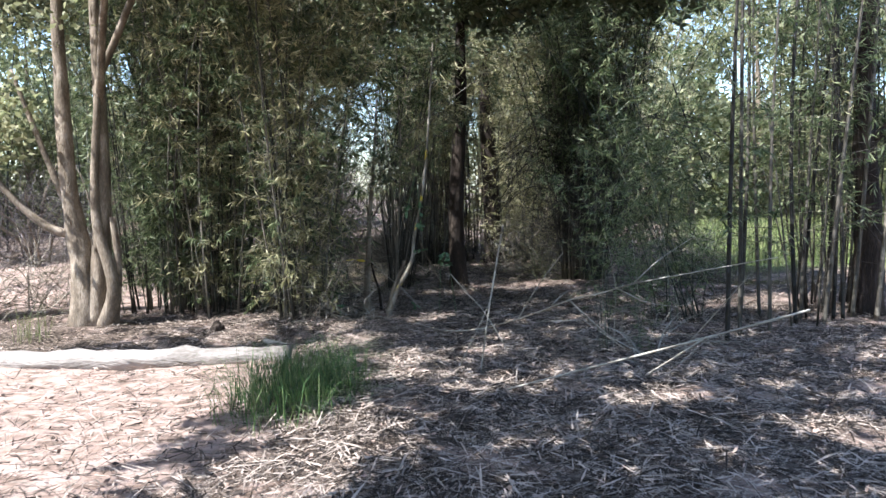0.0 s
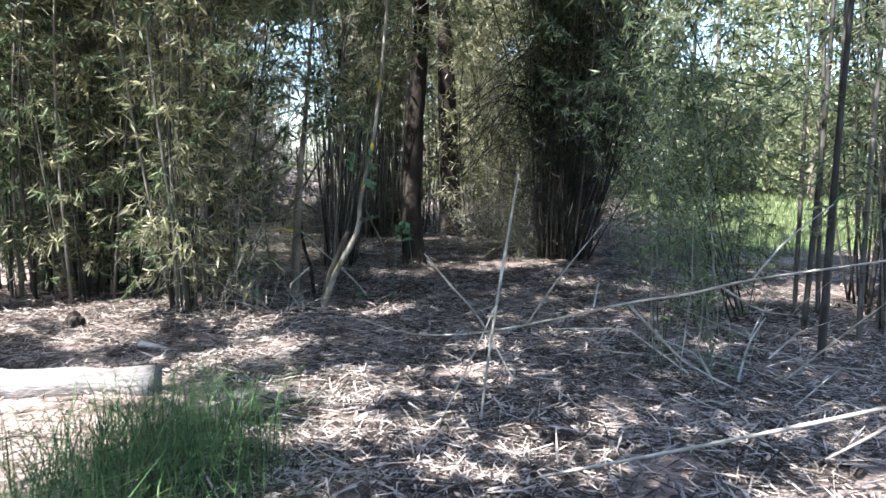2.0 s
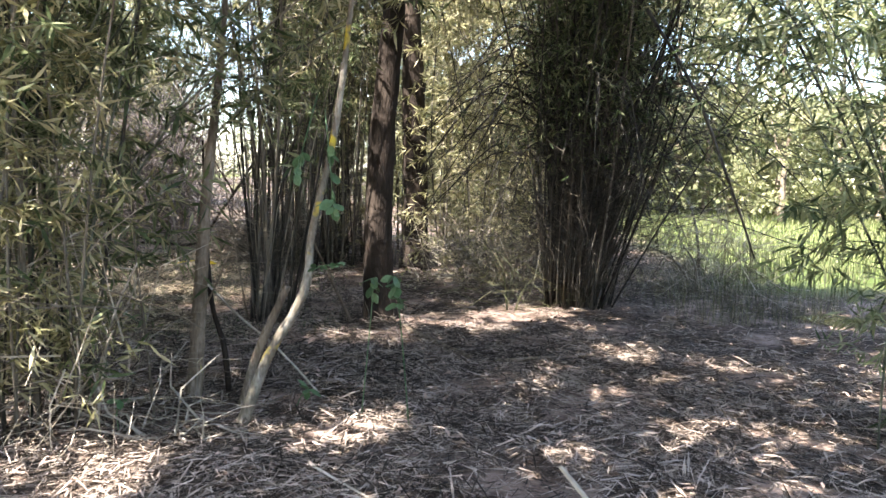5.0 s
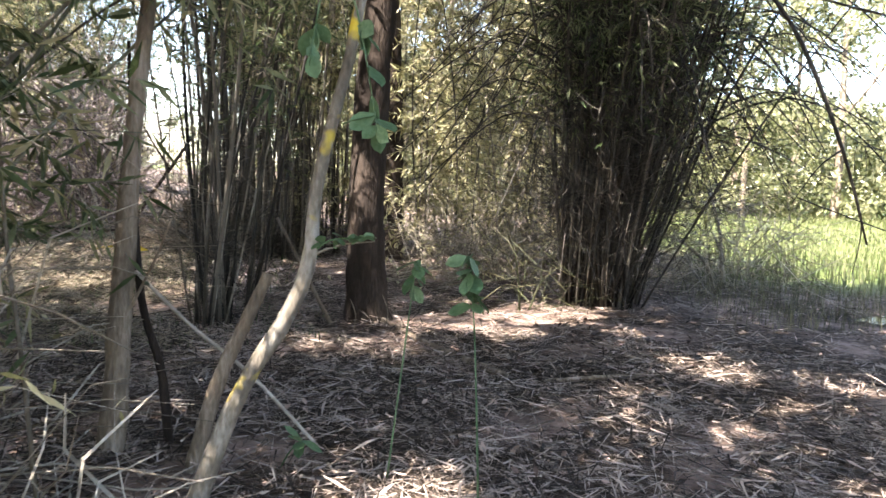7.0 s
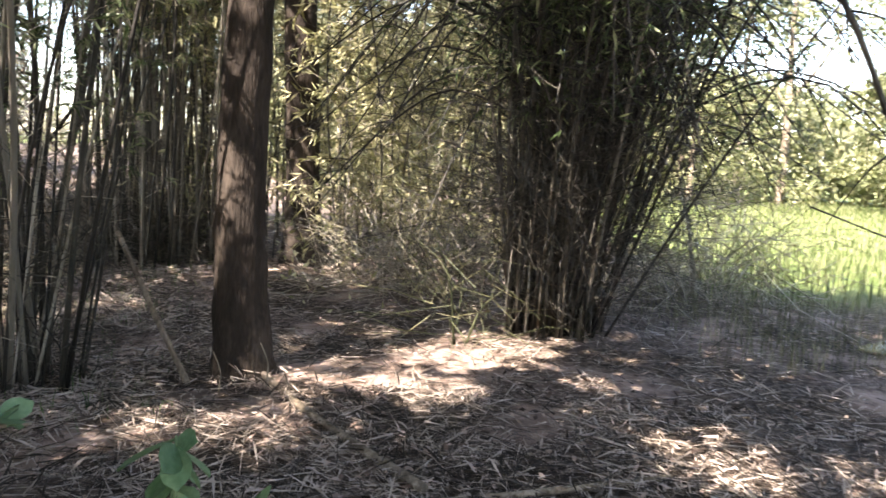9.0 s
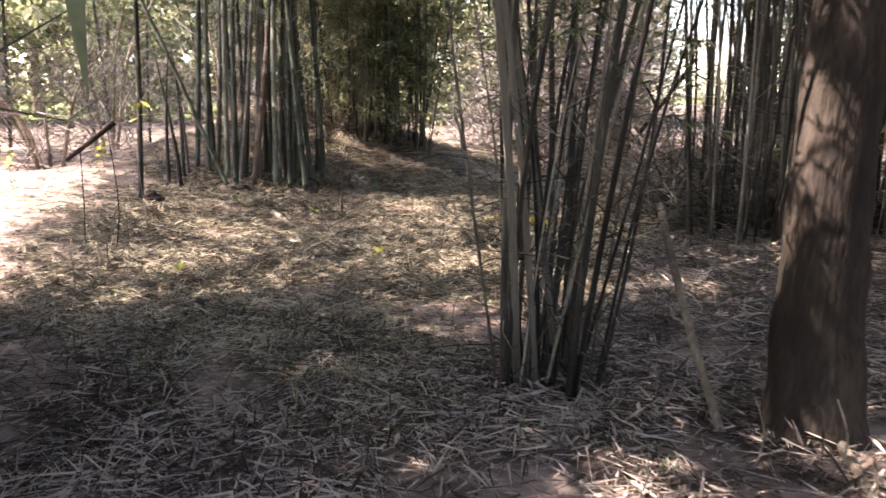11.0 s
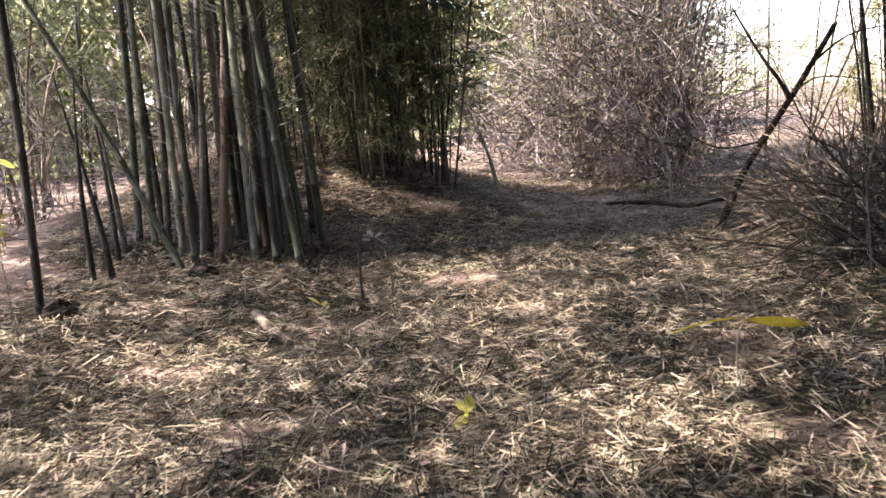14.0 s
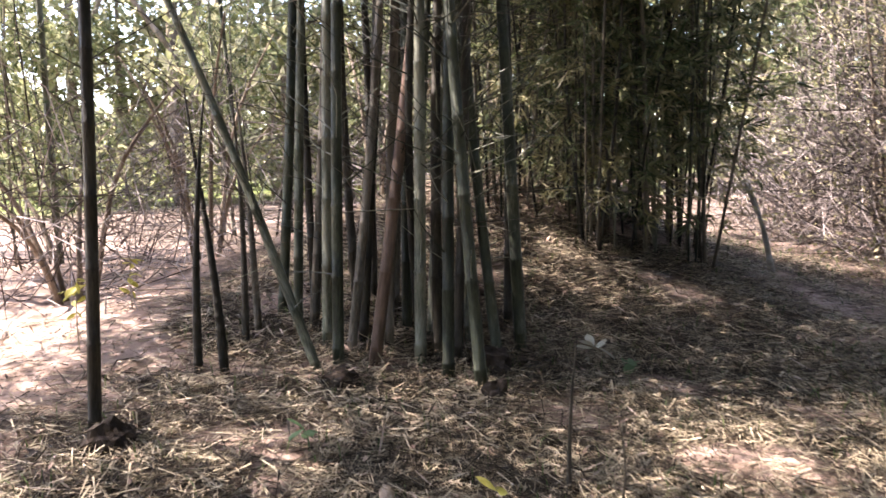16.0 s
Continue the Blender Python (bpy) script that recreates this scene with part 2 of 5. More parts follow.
def tri_soup(name, tris, material):
    """A mesh of loose three-cornered straws: tris is an array (n, 3, 3)."""
    n = len(tris)
    me = bpy.data.meshes.new(name)
    me.vertices.add(3 * n)
    me.vertices.foreach_set("co", np.ascontiguousarray(tris, dtype=np.float32).ravel())
    me.loops.add(3 * n)
    me.loops.foreach_set("vertex_index", np.arange(3 * n, dtype=np.int32))
    me.polygons.add(n)
    me.polygons.foreach_set("loop_start", np.arange(0, 3 * n, 3, dtype=np.int32))
    me.update(calc_edges=True)
    me.materials.append(material)
    return me


def unit(v):
    return v / np.maximum(np.linalg.norm(v, axis=-1, keepdims=True), 1e-9)


def leaf_quads(base, way, length, width, rng, fold=0.25, mid=0.38):
    """Pointed leaves, folded along the rib, from base along way."""
    n = len(base)
    side = unit(np.cross(way, rng.normal(size=(n, 3))))
    up = np.cross(side, way)
    c = base + way * (length * mid)[:, None] + up * (width * fold)[:, None]
    w = side * (width * 0.5)[:, None]
    return np.stack([base, c + w, base + way * length[:, None], c - w], 1)


def tube_data(points, radii, sides=6):
    """Verts and faces of a closed, tapering tube through points."""
    p = [Vector(q) for q in points]
    vs, fs = [], []
    ref = Vector((0.31, 0.17, 0.93))
    for i, q in enumerate(p):
        d = (p[min(i + 1, len(p) - 1)] - p[max(i - 1, 0)]).normalized()
        if abs(d.dot(ref)) > 0.96:
            ref = Vector((0.9, -0.3, 0.1))
        u = d.cross(ref).normalized()
        v = d.cross(u)
        for k in range(sides):
            a = 2 * math.pi * k / sides
            vs.append(q + (u * math.cos(a) + v * math.sin(a)) * radii[i])
    for i in range(len(p) - 1):
        for k in range(sides):
            a, b = i * sides + k, i * sides + (k + 1) % sides
            fs.append((a, b, b + sides, a + sides))
    fs.append(tuple(range(sides))[::-1])
    fs.append(tuple(range((len(p) - 1) * sides, len(p) * sides)))
    return vs, fs


def tubes(name, list_of, material, parent=None, sides=6):
    """One mesh out of several tubes (points, radii)."""
    V, Fc = [], []
    for pts, rad in list_of:
        v, f = tube_data(pts, rad, sides)
        o = len(V)
        V += v
        Fc += [tuple(i + o for i in t) for t in f]
    return link_mesh(name, V, Fc, material, parent, True)


def spline(points, n):
    """n points along a smooth curve through the given ones."""
    p = np.array(points, float)
    t = np.linspace(0, len(p) - 1, n)
    i = np.clip(t.astype(int), 0, len(p) - 2)
    f = (t - i)[:, None]
    a, b = p[np.maximum(i - 1, 0)], p[np.minimum(i + 2, len(p) - 1)]
    q, r = p[i], p[i + 1]
    return 0.5 * (2 * q + (r - a) * f + (2 * a - 5 * q + 4 * r - b) * f ** 2 + (3 * q - a - 3 * r + b) * f ** 3)


# ---- the ground ----


def axis(lo, hi, step, far):
    mid = list(np.arange(lo, hi, step))
    out, d, x = [], step, hi
    while x < far:
        out.append(x)
        d *= 1.22
        x += d
    back, d, x = [], step, lo - step
    while x > -far:
        back.append(x)
        d *= 1.22
        x -= d
    return np.array(back[::-1] + mid + out)


gx, gy = axis(-13, 11, 0.16, 2500), axis(-3, 31, 0.16, 2500)
XX, YY = np.meshgrid(gx, gy)
ZZ = ground_z(XX, YY)
idx = np.arange(XX.size).reshape(XX.shape)
ground_faces = np.stack([idx[:-1, :-1], idx[:-1, 1:], idx[1:, 1:], idx[1:, :-1]], -1).reshape(-1, 4)
ground = link_mesh("ground", np.stack([XX, YY, ZZ], -1).reshape(-1, 3).tolist(), ground_faces.tolist(), M_GROUND, None, True)
zone = ground.data.color_attributes.new("zone", "FLOAT_COLOR", "POINT")
zc = np.zeros((XX.size, 4), np.float32)
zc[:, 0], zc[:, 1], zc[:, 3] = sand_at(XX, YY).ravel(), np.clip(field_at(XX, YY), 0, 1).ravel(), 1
zone.data.foreach_set("color", zc.ravel())
tagged(ground, "uneven brown forest floor with patches of pale sand", "ground", kind="structure")


def scatter(n, x0, x1, y0, y1, keep, rng):
    x, y = rng.uniform(x0, x1, n), rng.uniform(y0, y1, n)
    k = rng.uniform(size=n) < keep(x, y)
    return x[k], y[k]


def litter(name, n, area, keep, length, width, material, label, category, seed, lift=0.02, tilt=0.16, mid=0.5):
    """Dry blades strewn on the ground."""
    rng = np.random.default_rng(seed)
    x, y = scatter(n, *area, keep, rng)
    k = len(x)
    a = rng.uniform(0, 2 * np.pi, k)
    way = unit(np.stack([np.cos(a), np.sin(a), rng.normal(0, tilt, k)], -1))
    ln = rng.uniform(*length, k) * rng.uniform(0.5, 1, k)
    base = np.stack([x, y, ground_z(x, y) + rng.uniform(0.0, lift, k)], -1)
    base[:, 2] += np.maximum(0, -way[:, 2] * ln)
    side = unit(np.stack([-np.sin(a), np.cos(a), rng.normal(0, 0.5, k)], -1))
    w = rng.uniform(*width, k)
    c = base + way * (ln * mid)[:, None] + np.array([0, 0, 1]) * (ln * rng.uniform(-0.02, 0.05, k))[:, None]
    q = np.stack([base, c + side * (w / 2)[:, None], base + way * ln[:, None], c - side * (w / 2)[:, None]], 1)
    ob = new(name, soup(name, q, material))
    return tagged(ob, label, category, kind="stuff")


def wooded(x, y):
    return np.clip((1 - 0.80 * sand_at(x, y)) * (1 - field_at(x, y)), 0, 1)


AREA = (-11, 8, 1.5, 30)


def straw(name, n, area, keep, length, width, material, label, seed, lift=0.03, tilt=0.13):
    """Straight dry straws lying every way on the ground."""
    rng = np.random.default_rng(seed)
    x, y = scatter(n, *area, keep, rng)
    k = len(x)
    a = rng.uniform(0, 2 * np.pi, k)
    way = unit(np.stack([np.cos(a), np.sin(a), rng.normal(0, tilt, k)], -1))
    ln = rng.uniform(*length, k) * rng.uniform(0.4, 1, k)
    base = np.stack([x, y, ground_z(x, y) + rng.uniform(0.002, lift, k)], -1)
    base[:, 2] += np.maximum(0, -way[:, 2] * ln)
    side = unit(np.stack([-np.sin(a), np.cos(a), rng.normal(0, 0.6, k)], -1)) * (rng.uniform(*width, k) / 2)[:, None]
    return tagged(new(name, tri_soup(name, np.stack([base - side, base + side, base + way * ln[:, None]], 1), material)), label, "leaf litter", kind="stuff")


def corridor(x, y):
    """How near a place lies to the walked ground."""
    mid = np.interp(y, (0, 11, 14, 18, 22), (0.6, 0.6, -0.6, -4.2, -5.0))
    return smooth(6.5, 1.5, np.abs(x - mid)) * smooth(28, 21, y)


def clearing(x, y):
    """The far clearing, whose litter is finer and olive."""
    return smooth(-0.9, -2.0, x + 0.25 * np.sin(2 * y)) * smooth(14.6, 16.0, y)


straw("bamboo_straw", 700000, (-10, 7.5, 1.5, 28), lambda x, y: wooded(x, y) * (0.12 + 0.88 * corridor(x, y)) * (1 - clearing(x, y)), (0.09, 0.36), (0.005, 0.014), M_LITTER, "dry grey bamboo straw strewn thickly on the ground", 1)
straw("olive_straw", 580000, (-10, 0, 14, 28), lambda x, y: wooded(x, y) * (0.15 + 0.85 * corridor(x, y)) * clearing(x, y), (0.08, 0.28), (0.005, 0.011), M_STRAW_OLIVE, "fine olive-brown dry straw covering the clearing", 10, 0.04, 0.2)
litter("bamboo_sheaths", 70000, AREA, lambda x, y: wooded(x, y) * (0.1 + 0.9 * corridor(x, y)) * (1 - 0.8 * clearing(x, y)), (0.10, 0.32), (0.007, 0.017), M_LITTER,
       "broad dry bamboo sheaths lying loosely on the straw", "leaf litter", 6, 0.05, 0.3, 0.4)
litter("fallen_leaves", 70000, AREA, lambda x, y: wooded(x, y) * (0.2 + 0.7 * corridor(x, y)) + 0.04, (0.04, 0.11), (0.015, 0.04), M_DRYLEAF,
       "curled brown fallen leaves among the litter", "leaf litter", 2, 0.03, 0.35, 0.45)


def blades(name, n, area, keep, height, width, material, label, category, seed, lean=0.35, kind="stuff"):
    """Upright grass: bent blades in two pieces."""
    rng = np.random.default_rng(seed)
    x, y = scatter(n, *area, keep, rng)
    k = len(x)
    b = np.stack([x, y, ground_z(x, y) - 0.01], -1)
    h, w = rng.uniform(*height, k), rng.uniform(*width, k)
    a = rng.uniform(0, 2 * np.pi, k)
    d = np.stack([np.cos(a), np.sin(a), np.zeros(k)], -1)
    s = np.stack([-np.sin(a), np.cos(a), np.zeros(k)], -1) * (w / 2)[:, None]
    up = np.array([0, 0, 1.0])
    l1 = rng.uniform(0.0, lean, k)
    m = b + up * (h * 0.6)[:, None] + d * (h * l1 * 0.4)[:, None]
    t = b + up * (h * (1 - 0.25 * l1))[:, None] + d * (h * l1 * 1.3)[:, None]
    q = np.concatenate([np.stack([b - s, b + s, m + s * 0.8, m - s * 0.8], 1), np.stack([m - s * 0.8, m + s * 0.8, t + s * 0.05, t - s * 0.05], 1)])
    ob = new(name, soup(name, q, material))
    return tagged(ob, label, category, kind=kind)


blades("meadow_grass", 62000, (4, 34, 15, 60), lambda x, y: field_at(x, y) * np.clip(14 / (1 + np.hypot(x - 5, y - 16)), 0.12, 1), (0.12, 0.42), (0.016, 0.04), M_GRASS,
       "bright sunlit green meadow grass beyond the bamboo", "grass", 3)
blades("edge_grass", 5500, (3.9, 8.5, 15.5, 21), lambda x, y: smooth(3.9, 5.4, x - 0.2 * (y - 17)) * smooth(8.5, 6.0, x - 0.2 * (y - 17)), (0.12, 0.45), (0.003, 0.006), M_STRAW,
       "thin dry straw grass along the meadow's edge", "grass", 4, 0.8)
blades("forest_grass", 15000, (-9, 0, 15, 30), lambda x, y: 0.6 * (1 - sand_at(x, y)), (0.05, 0.16), (0.004, 0.009), M_TUFT,
       "sparse short green grass among the litter", "grass", 5, 0.9)

# ---- bamboo ----


class Kind:
    """Culms of one sort, with their twigs and leaves, in a few shapes that the clumps share."""

    def __init__(self, name, seed, shapes, height, radius, bend, twigs, twig_len, leaves, leaf, from_z, culm_mat, leaf_mat, droop=0.35, sides=6, thick=0.0035, leaf_from=None, rise=(-0.1, 0.9)):
        self.sets = []
        rng = np.random.default_rng(seed)
        leaf_from = from_z if leaf_from is None else leaf_from
        for i in range(shapes):
            h = height * rng.uniform(0.85, 1.1)
            a = rng.uniform(0, 2 * np.pi)
            d = np.array([np.cos(a), np.sin(a), 0])
            d2 = np.array([-np.sin(a), np.cos(a), 0]) * rng.normal(0, 0.012)
            t = np.linspace(0, 1, 11)
            way = d * bend * rng.uniform(0.5, 1.2)
            path = np.stack([np.array([0, 0, 1]) * h * (u - 0.22 * bend * u ** 3) + (way * u ** 2.4 + d2 * math.sin(5 * u)) * h for u in t])
            pts, rad = [], []
            fine = spline(path, 44 if radius > 0.025 else 14)
            for j, q in enumerate(fine):
                u = j / (len(fine) - 1)
                r = radius * (1 - 0.85 * u ** 1.3)
                if radius > 0.025 and j % 2 == 1:
                    up = np.array([0, 0, 0.012])
                    for dz, k in ((-1, 1.0), (0, 1.15), (1, 0.97)):
                        pts.append(q + up * dz)
                        rad.append(r * k)
                else:
                    pts.append(q)
                    rad.append(r)
            V, Fc = tube_data(pts, rad, sides)
            culm = bpy.data.meshes.new(name + "_culm")
            culm.from_pydata(V, [], Fc)
            culm.materials.append(culm_mat)
            culm.polygons.foreach_set("use_smooth", [True] * len(culm.polygons))
            u = from_z + (1 - from_z) * rng.uniform(0, 1, twigs) ** 0.9
            root = np.stack([np.interp(u, t, path[:, k]) for k in range(3)], -1)
            a = rng.uniform(0, 2 * np.pi, twigs)
            tw = unit(np.stack([np.cos(a), np.sin(a), rng.uniform(*rise, twigs)], -1))
            ln = twig_len * rng.uniform(0.35, 1.0, twigs) * (1.1 - 0.5 * u)
            knee = root + tw * (ln * 0.55)[:, None]
            tip = knee + unit(tw + np.array([0, 0, -droop]) + rng.normal(0, 0.15, (twigs, 3))) * (ln * 0.5)[:, None]
            TV, TF = [], []
            for j in range(twigs):
                v, f = tube_data([root[j], knee[j], tip[j]], [thick, thick * 0.7, thick * 0.3], 3)
                o = len(TV)
                TV += v
                TF += [tuple(k + o for k in g) for g in f[:-2]]
            twig = bpy.data.meshes.new(name + "_twigs")
            twig.from_pydata(TV, [], TF)
            twig.materials.append(M_TWIG if leaf_mat is not M_LEAF else culm_mat)
            foliage = None
            if leaves:
                good = np.nonzero(u >= leaf_from)[0]
                j = good[rng.integers(0, len(good), leaves)]
                s = rng.uniform(0.25, 1, leaves)[:, None]
                b = np.where(s < 0.55, root[j] + (knee[j] - root[j]) * s / 0.55, knee[j] + (tip[j] - knee[j]) * (s - 0.55) / 0.45)
                w = unit(tw[j] * 0.6 + rng.normal(0, 0.55, (leaves, 3)) + np.array([0, 0, -0.55]))
                L = leaf * rng.uniform(0.6, 1.25, leaves)
                foliage = soup(name + "_leaves", leaf_quads(b, w, L, L * 0.135, rng), leaf_mat)
            self.sets.append((culm, twig, foliage))


SPRAY = Kind("spray", 21, 5, 6.4, 0.010, 0.42, 34, 1.0, 520, 0.165, 0.22, M_CULM_GREEN, M_LEAF, 0.5, sides=5)
THIN = Kind("thin", 11, 7, 7.6, 0.011, 0.30, 40, 0.9, 1020, 0.165, 0.03, M_CULM_GREEN, M_LEAF, sides=5)
OLIVE = Kind("olive", 12, 7, 7.4, 0.012, 0.34, 46, 0.95, 680, 0.165, 0.03, M_CULM, M_LEAF_DRY, 0.7, sides=5)
DARK = Kind("dark", 13, 7, 9.0, 0.019, 0.30, 60, 1.0, 800, 0.17, 0.04, M_CULM, M_LEAF, 0.15, sides=5, leaf_from=0.16, rise=(-0.35, 0.8))
SPIKY = Kind("spiky", 19, 7, 8.5, 0.019, 0.26, 76, 1.15, 330, 0.16, 0.03, M_CULM_SHADED, M_LEAF, -0.1, sides=5, leaf_from=0.3, rise=(-0.3, 1.0))
LIMBED = Kind("limbed", 20, 5, 11.0, 0.044, 0.06, 60, 1.3, 230, 0.19, 0.06, M_CULM_GREEN, M_LEAF, -0.1, sides=8, thick=0.006, leaf_from=0.5, rise=(0.0, 0.9))
POLE = Kind("pole", 14, 7, 11.0, 0.042, 0.06, 50, 1.4, 750, 0.19, 0.12, M_CULM_GREEN, M_LEAF, 0.1, sides=8, thick=0.005, leaf_from=0.36)
GREY = Kind("grey", 17, 4, 11.0, 0.041, 0.06, 50, 1.4, 380, 0.19, 0.10, M_CULM, M_LEAF, 0.1, sides=8, thick=0.005, leaf_from=0.36)
BROWN = Kind("brown", 15, 2, 10.0, 0.044, 0.06, 40, 1.2, 600, 0.18, 0.30, M_CULM_RED, M_LEAF, 0.3, sides=8, thick=0.006)
BARE = Kind("bare", 16, 6, 8.0, 0.021, 0.14, 40, 0.8, 160, 0.16, 0.05, M_CULM, M_LEAF_DRY, 0.1, sides=6, leaf_from=0.35)
WORN = Kind("worn", 22, 6, 8.4, 0.022, 0.16, 44, 0.95, 560, 0.17, 0.04, M_CULM_SHADED, M_LEAF, 0.2, sides=6, leaf_from=0.36)
# backlit poles, whose shade lies in the near-black culm colour
GLOOM = Kind("gloom", 23, 6, 10.0, 0.036, 0.08, 60, 1.2, 700, 0.18, 0.06, M_CULM_SHADED, M_LEAF, 0.2, sides=7, thick=0.005, leaf_from=0.14)
PALE_STEM = Kind("pale_stem", 24, 5, 5.6, 0.011, 0.16, 20, 0.5, 0, 0.1, 0.1, M_TWIG, M_LEAF_DRY, 0.1, sides=5)
STUB = Kind("stub", 18, 3, 2.2, 0.036, 0.05, 8, 0.4, 0, 0.1, 0.15, M_CULM, M_LEAF_DRY, 0.1, sides=8)


def stand(root, culm, twig, foliage, px, py, pz, turn, lx, ly, s):
    """One culm in its clump: lx and ly are degrees of lean towards x and y."""
    ob = new("culm", culm)
    ob.parent = root
    way = Vector((math.tan(radians(lx)), math.tan(radians(ly)), 1)).normalized()
    ob.matrix_basis = Matrix.Translation((px, py, pz)) @ way.to_track_quat("Z", "Y").to_matrix().to_4x4() @ pose(0, 0, 0, 0, 0, turn) @ Matrix.Scale(s, 4)
    for nm, me in (("twig_spray", twig), ("leaf_spray", foliage)):
        if me:
            c = new(nm, me)
            c.parent = ob
            tagged(c, kind="stuff")


def clump(x, y, rx, ry, kinds, n, seed, label, splay=7, lean=(0, 0), size=(0.8, 1.1), group="bamboo clumps", name="bamboo_clump", wild=2.0):
    """A clump of culms, each with its twigs and leaves; splay: degrees by which the outer culms lean out."""
    root = new(name)
    root.location = (x, y, float(ground_z(x, y)))
    tagged(root, label, "bamboo", group)
    rng = np.random.default_rng(seed)
    for i in range(n):
        a, r = rng.uniform(0, 2 * np.pi), math.sqrt(rng.uniform(0, 1))
        px, py = r * rx * math.cos(a), r * ry * math.sin(a)
        k = kinds[rng.integers(len(kinds))]
        out = splay * rng.uniform(0.3, 1.3)
        stand(root, *k.sets[rng.integers(len(k.sets))], px, py, float(ground_z(x + px, y + py) - ground_z(x, y)) - 0.05, rng.uniform(0, 360),
              lean[0] + out * r * math.cos(a) + rng.normal(0, wild), lean[1] + out * r * math.sin(a) + rng.normal(0, wild), rng.uniform(*size))
    return root


def culms_at(name, x, y, rows, kind, label, group="bamboo clumps", seed=1):
    """A group of culms whose feet are known: rows of x, y, lean towards x and y, size."""
    root = new(name)
    root.location = (x, y, float(ground_z(x, y)))
    tagged(root, label, "bamboo", group)
    rng = np.random.default_rng(seed)
    for cx, cy, lx, ly, s, *other in rows:
        k = other[0] if other else kind
        stand(root, *k.sets[rng.integers(len(k.sets))], cx - x, cy - y, float(ground_z(cx, cy) - ground_z(x, y)) - 0.05, rng.uniform(0, 360), lx, ly, s)
    return root


# first stretch: leafy clumps beside the sand
clump(-4.9, 13.7, 1.1, 0.7, (THIN, THIN, DARK, BARE), 56, 21, "dense dark green leafy bamboo clump by the sandy bank")
clump(-4.0, 13.25, 0.6, 0.5, (THIN, OLIVE, OLIVE, BARE), 28, 22, "dense olive leafy bamboo clump behind the fallen log")
clump(-2.35, 12.3, 0.42, 0.4, (THIN, OLIVE, OLIVE, BARE), 30, 23, "slender drooping olive bamboo clump with thin culms")
clump(3.6, 11.3, 0.5, 0.45, (SPRAY, SPRAY, THIN), 9, 25, "young leafy bamboo with drooping blue-green sprays", lean=(-3, -2), size=(0.55, 0.8))
clump(2.05, 8.75, 0.3, 0.3, (SPRAY,), 8, 26, "young bamboo with blue-green sprays above dead branches", lean=(1, 2), size=(0.38, 0.62))
clump(6.6, 12.6, 0.6, 0.5, (SPIKY, DARK), 26, 28, "dense dark bamboo clump behind the poles")
clump(2.45, 8.7, 0.22, 0.2, (THIN,), 4, 27, "young leafy bamboo shoots among dead branches", size=(0.16, 0.3), lean=(6, 0))
culms_at("bamboo_poles", 4.4, 10.2, [(3.6, 9.3, 1, 0, 0.9), (4.0, 9.9, 2, 1, 0.85), (4.5, 10.1, -1, 0, 0.8), (4.4, 10.9, 3, 2, 0.9), (5.1, 10.6, 0, 1, 0.9), (5.4, 11.1, 3, 0, 0.8),
         (5.0, 11.6, -2, 2, 0.85), (4.7, 11.6, 1, 2, 0.8), (5.7, 11.7, 4, 0, 0.9), (5.9, 11.3, 2, 0, 0.9), (6.2, 12.0, 5, 0, 0.9), (5.5, 10.6, 4, -2, 0.9), (5.8, 10.9, 2, 0, 0.8),
         (6.0, 11.0, -3, 0, 0.9), (6.3, 11.3, 4, -1, 0.9), (4.9, 10.3, -3, 2, 0.7, BARE), (5.3, 10.4, 5, 2, 0.8, BARE), (5.6, 11.3, -5, 0, 0.9, BARE), (6.1, 11.6, 2, 2, 0.9, BARE), (6.5, 11.0, 0, 0, 0.9, GREY)],
         GLOOM, "tall bamboo poles at the path's edge, darkened as if backlit")

# leafy culms that arch over the path
clump(3.9, 11.2, 0.4, 0.4, (SPRAY, THIN), 6, 36, "arching bamboo whose leafy sprays hang over the path", lean=(-20, -3), splay=9, size=(0.9, 1.15), wild=5)
clump(-3.3, 13.3, 0.5, 0.4, (THIN, SPRAY, OLIVE), 14, 37, "arching bamboo whose leafy sprays hang over the path", lean=(24, -2), splay=9, size=(0.9, 1.15), wild=5)

# second stretch
clump(-0.98, 16.25, 0.29, 0.25, (WORN, WORN, BARE, PALE_STEM), 34, 31, "tight clump of brown weathered bamboo culms beside the tree", splay=5, size=(0.4, 1.15), wild=7.5)
clump(3.15, 17.2, 0.38, 0.36, (SPIKY,) * 6 + (PALE_STEM,), 84, 32, "large dark bamboo clump of upright culms with spiky side twigs", splay=4, lean=(0.5, 0), wild=2.8)
clump(3.4, 17.2, 0.36, 0.36, (SPIKY,) * 6 + (BARE, PALE_STEM), 58, 34, "dark bamboo culms leaning from the large clump towards the meadow", splay=9, lean=(8, 0), wild=6.5)
for i, (x, y) in enumerate(((2.3, 20.4), (3.0, 19.8), (3.9, 20.8), (0.5, 22.4), (2.4, 22.4), (5.2, 21.6), (3.4, 22.4))):
    clump(x, y, 0.7, 0.5, (OLIVE,), 11, 40 + i, "drooping yellow-olive bamboo forming a curtain behind the tree", size=(0.95, 1.3), group="bamboo curtain")
for i, (x, y) in enumerate(((-0.6, 21.2), (0.2, 22.4), (-0.4, 24.4), (1.4, 24.4), (-0.9, 26.2), (-0.3, 23.3), (-0.7, 25.2), (-1.0, 22.3), (-0.1, 21.7))):
    clump(x, y, 0.6, 0.5, (BARE, BARE, BARE, WORN), 19, 60 + i, "upright grey-brown bamboo thicket at the back of the clearing", splay=3, group="bamboo thicket")

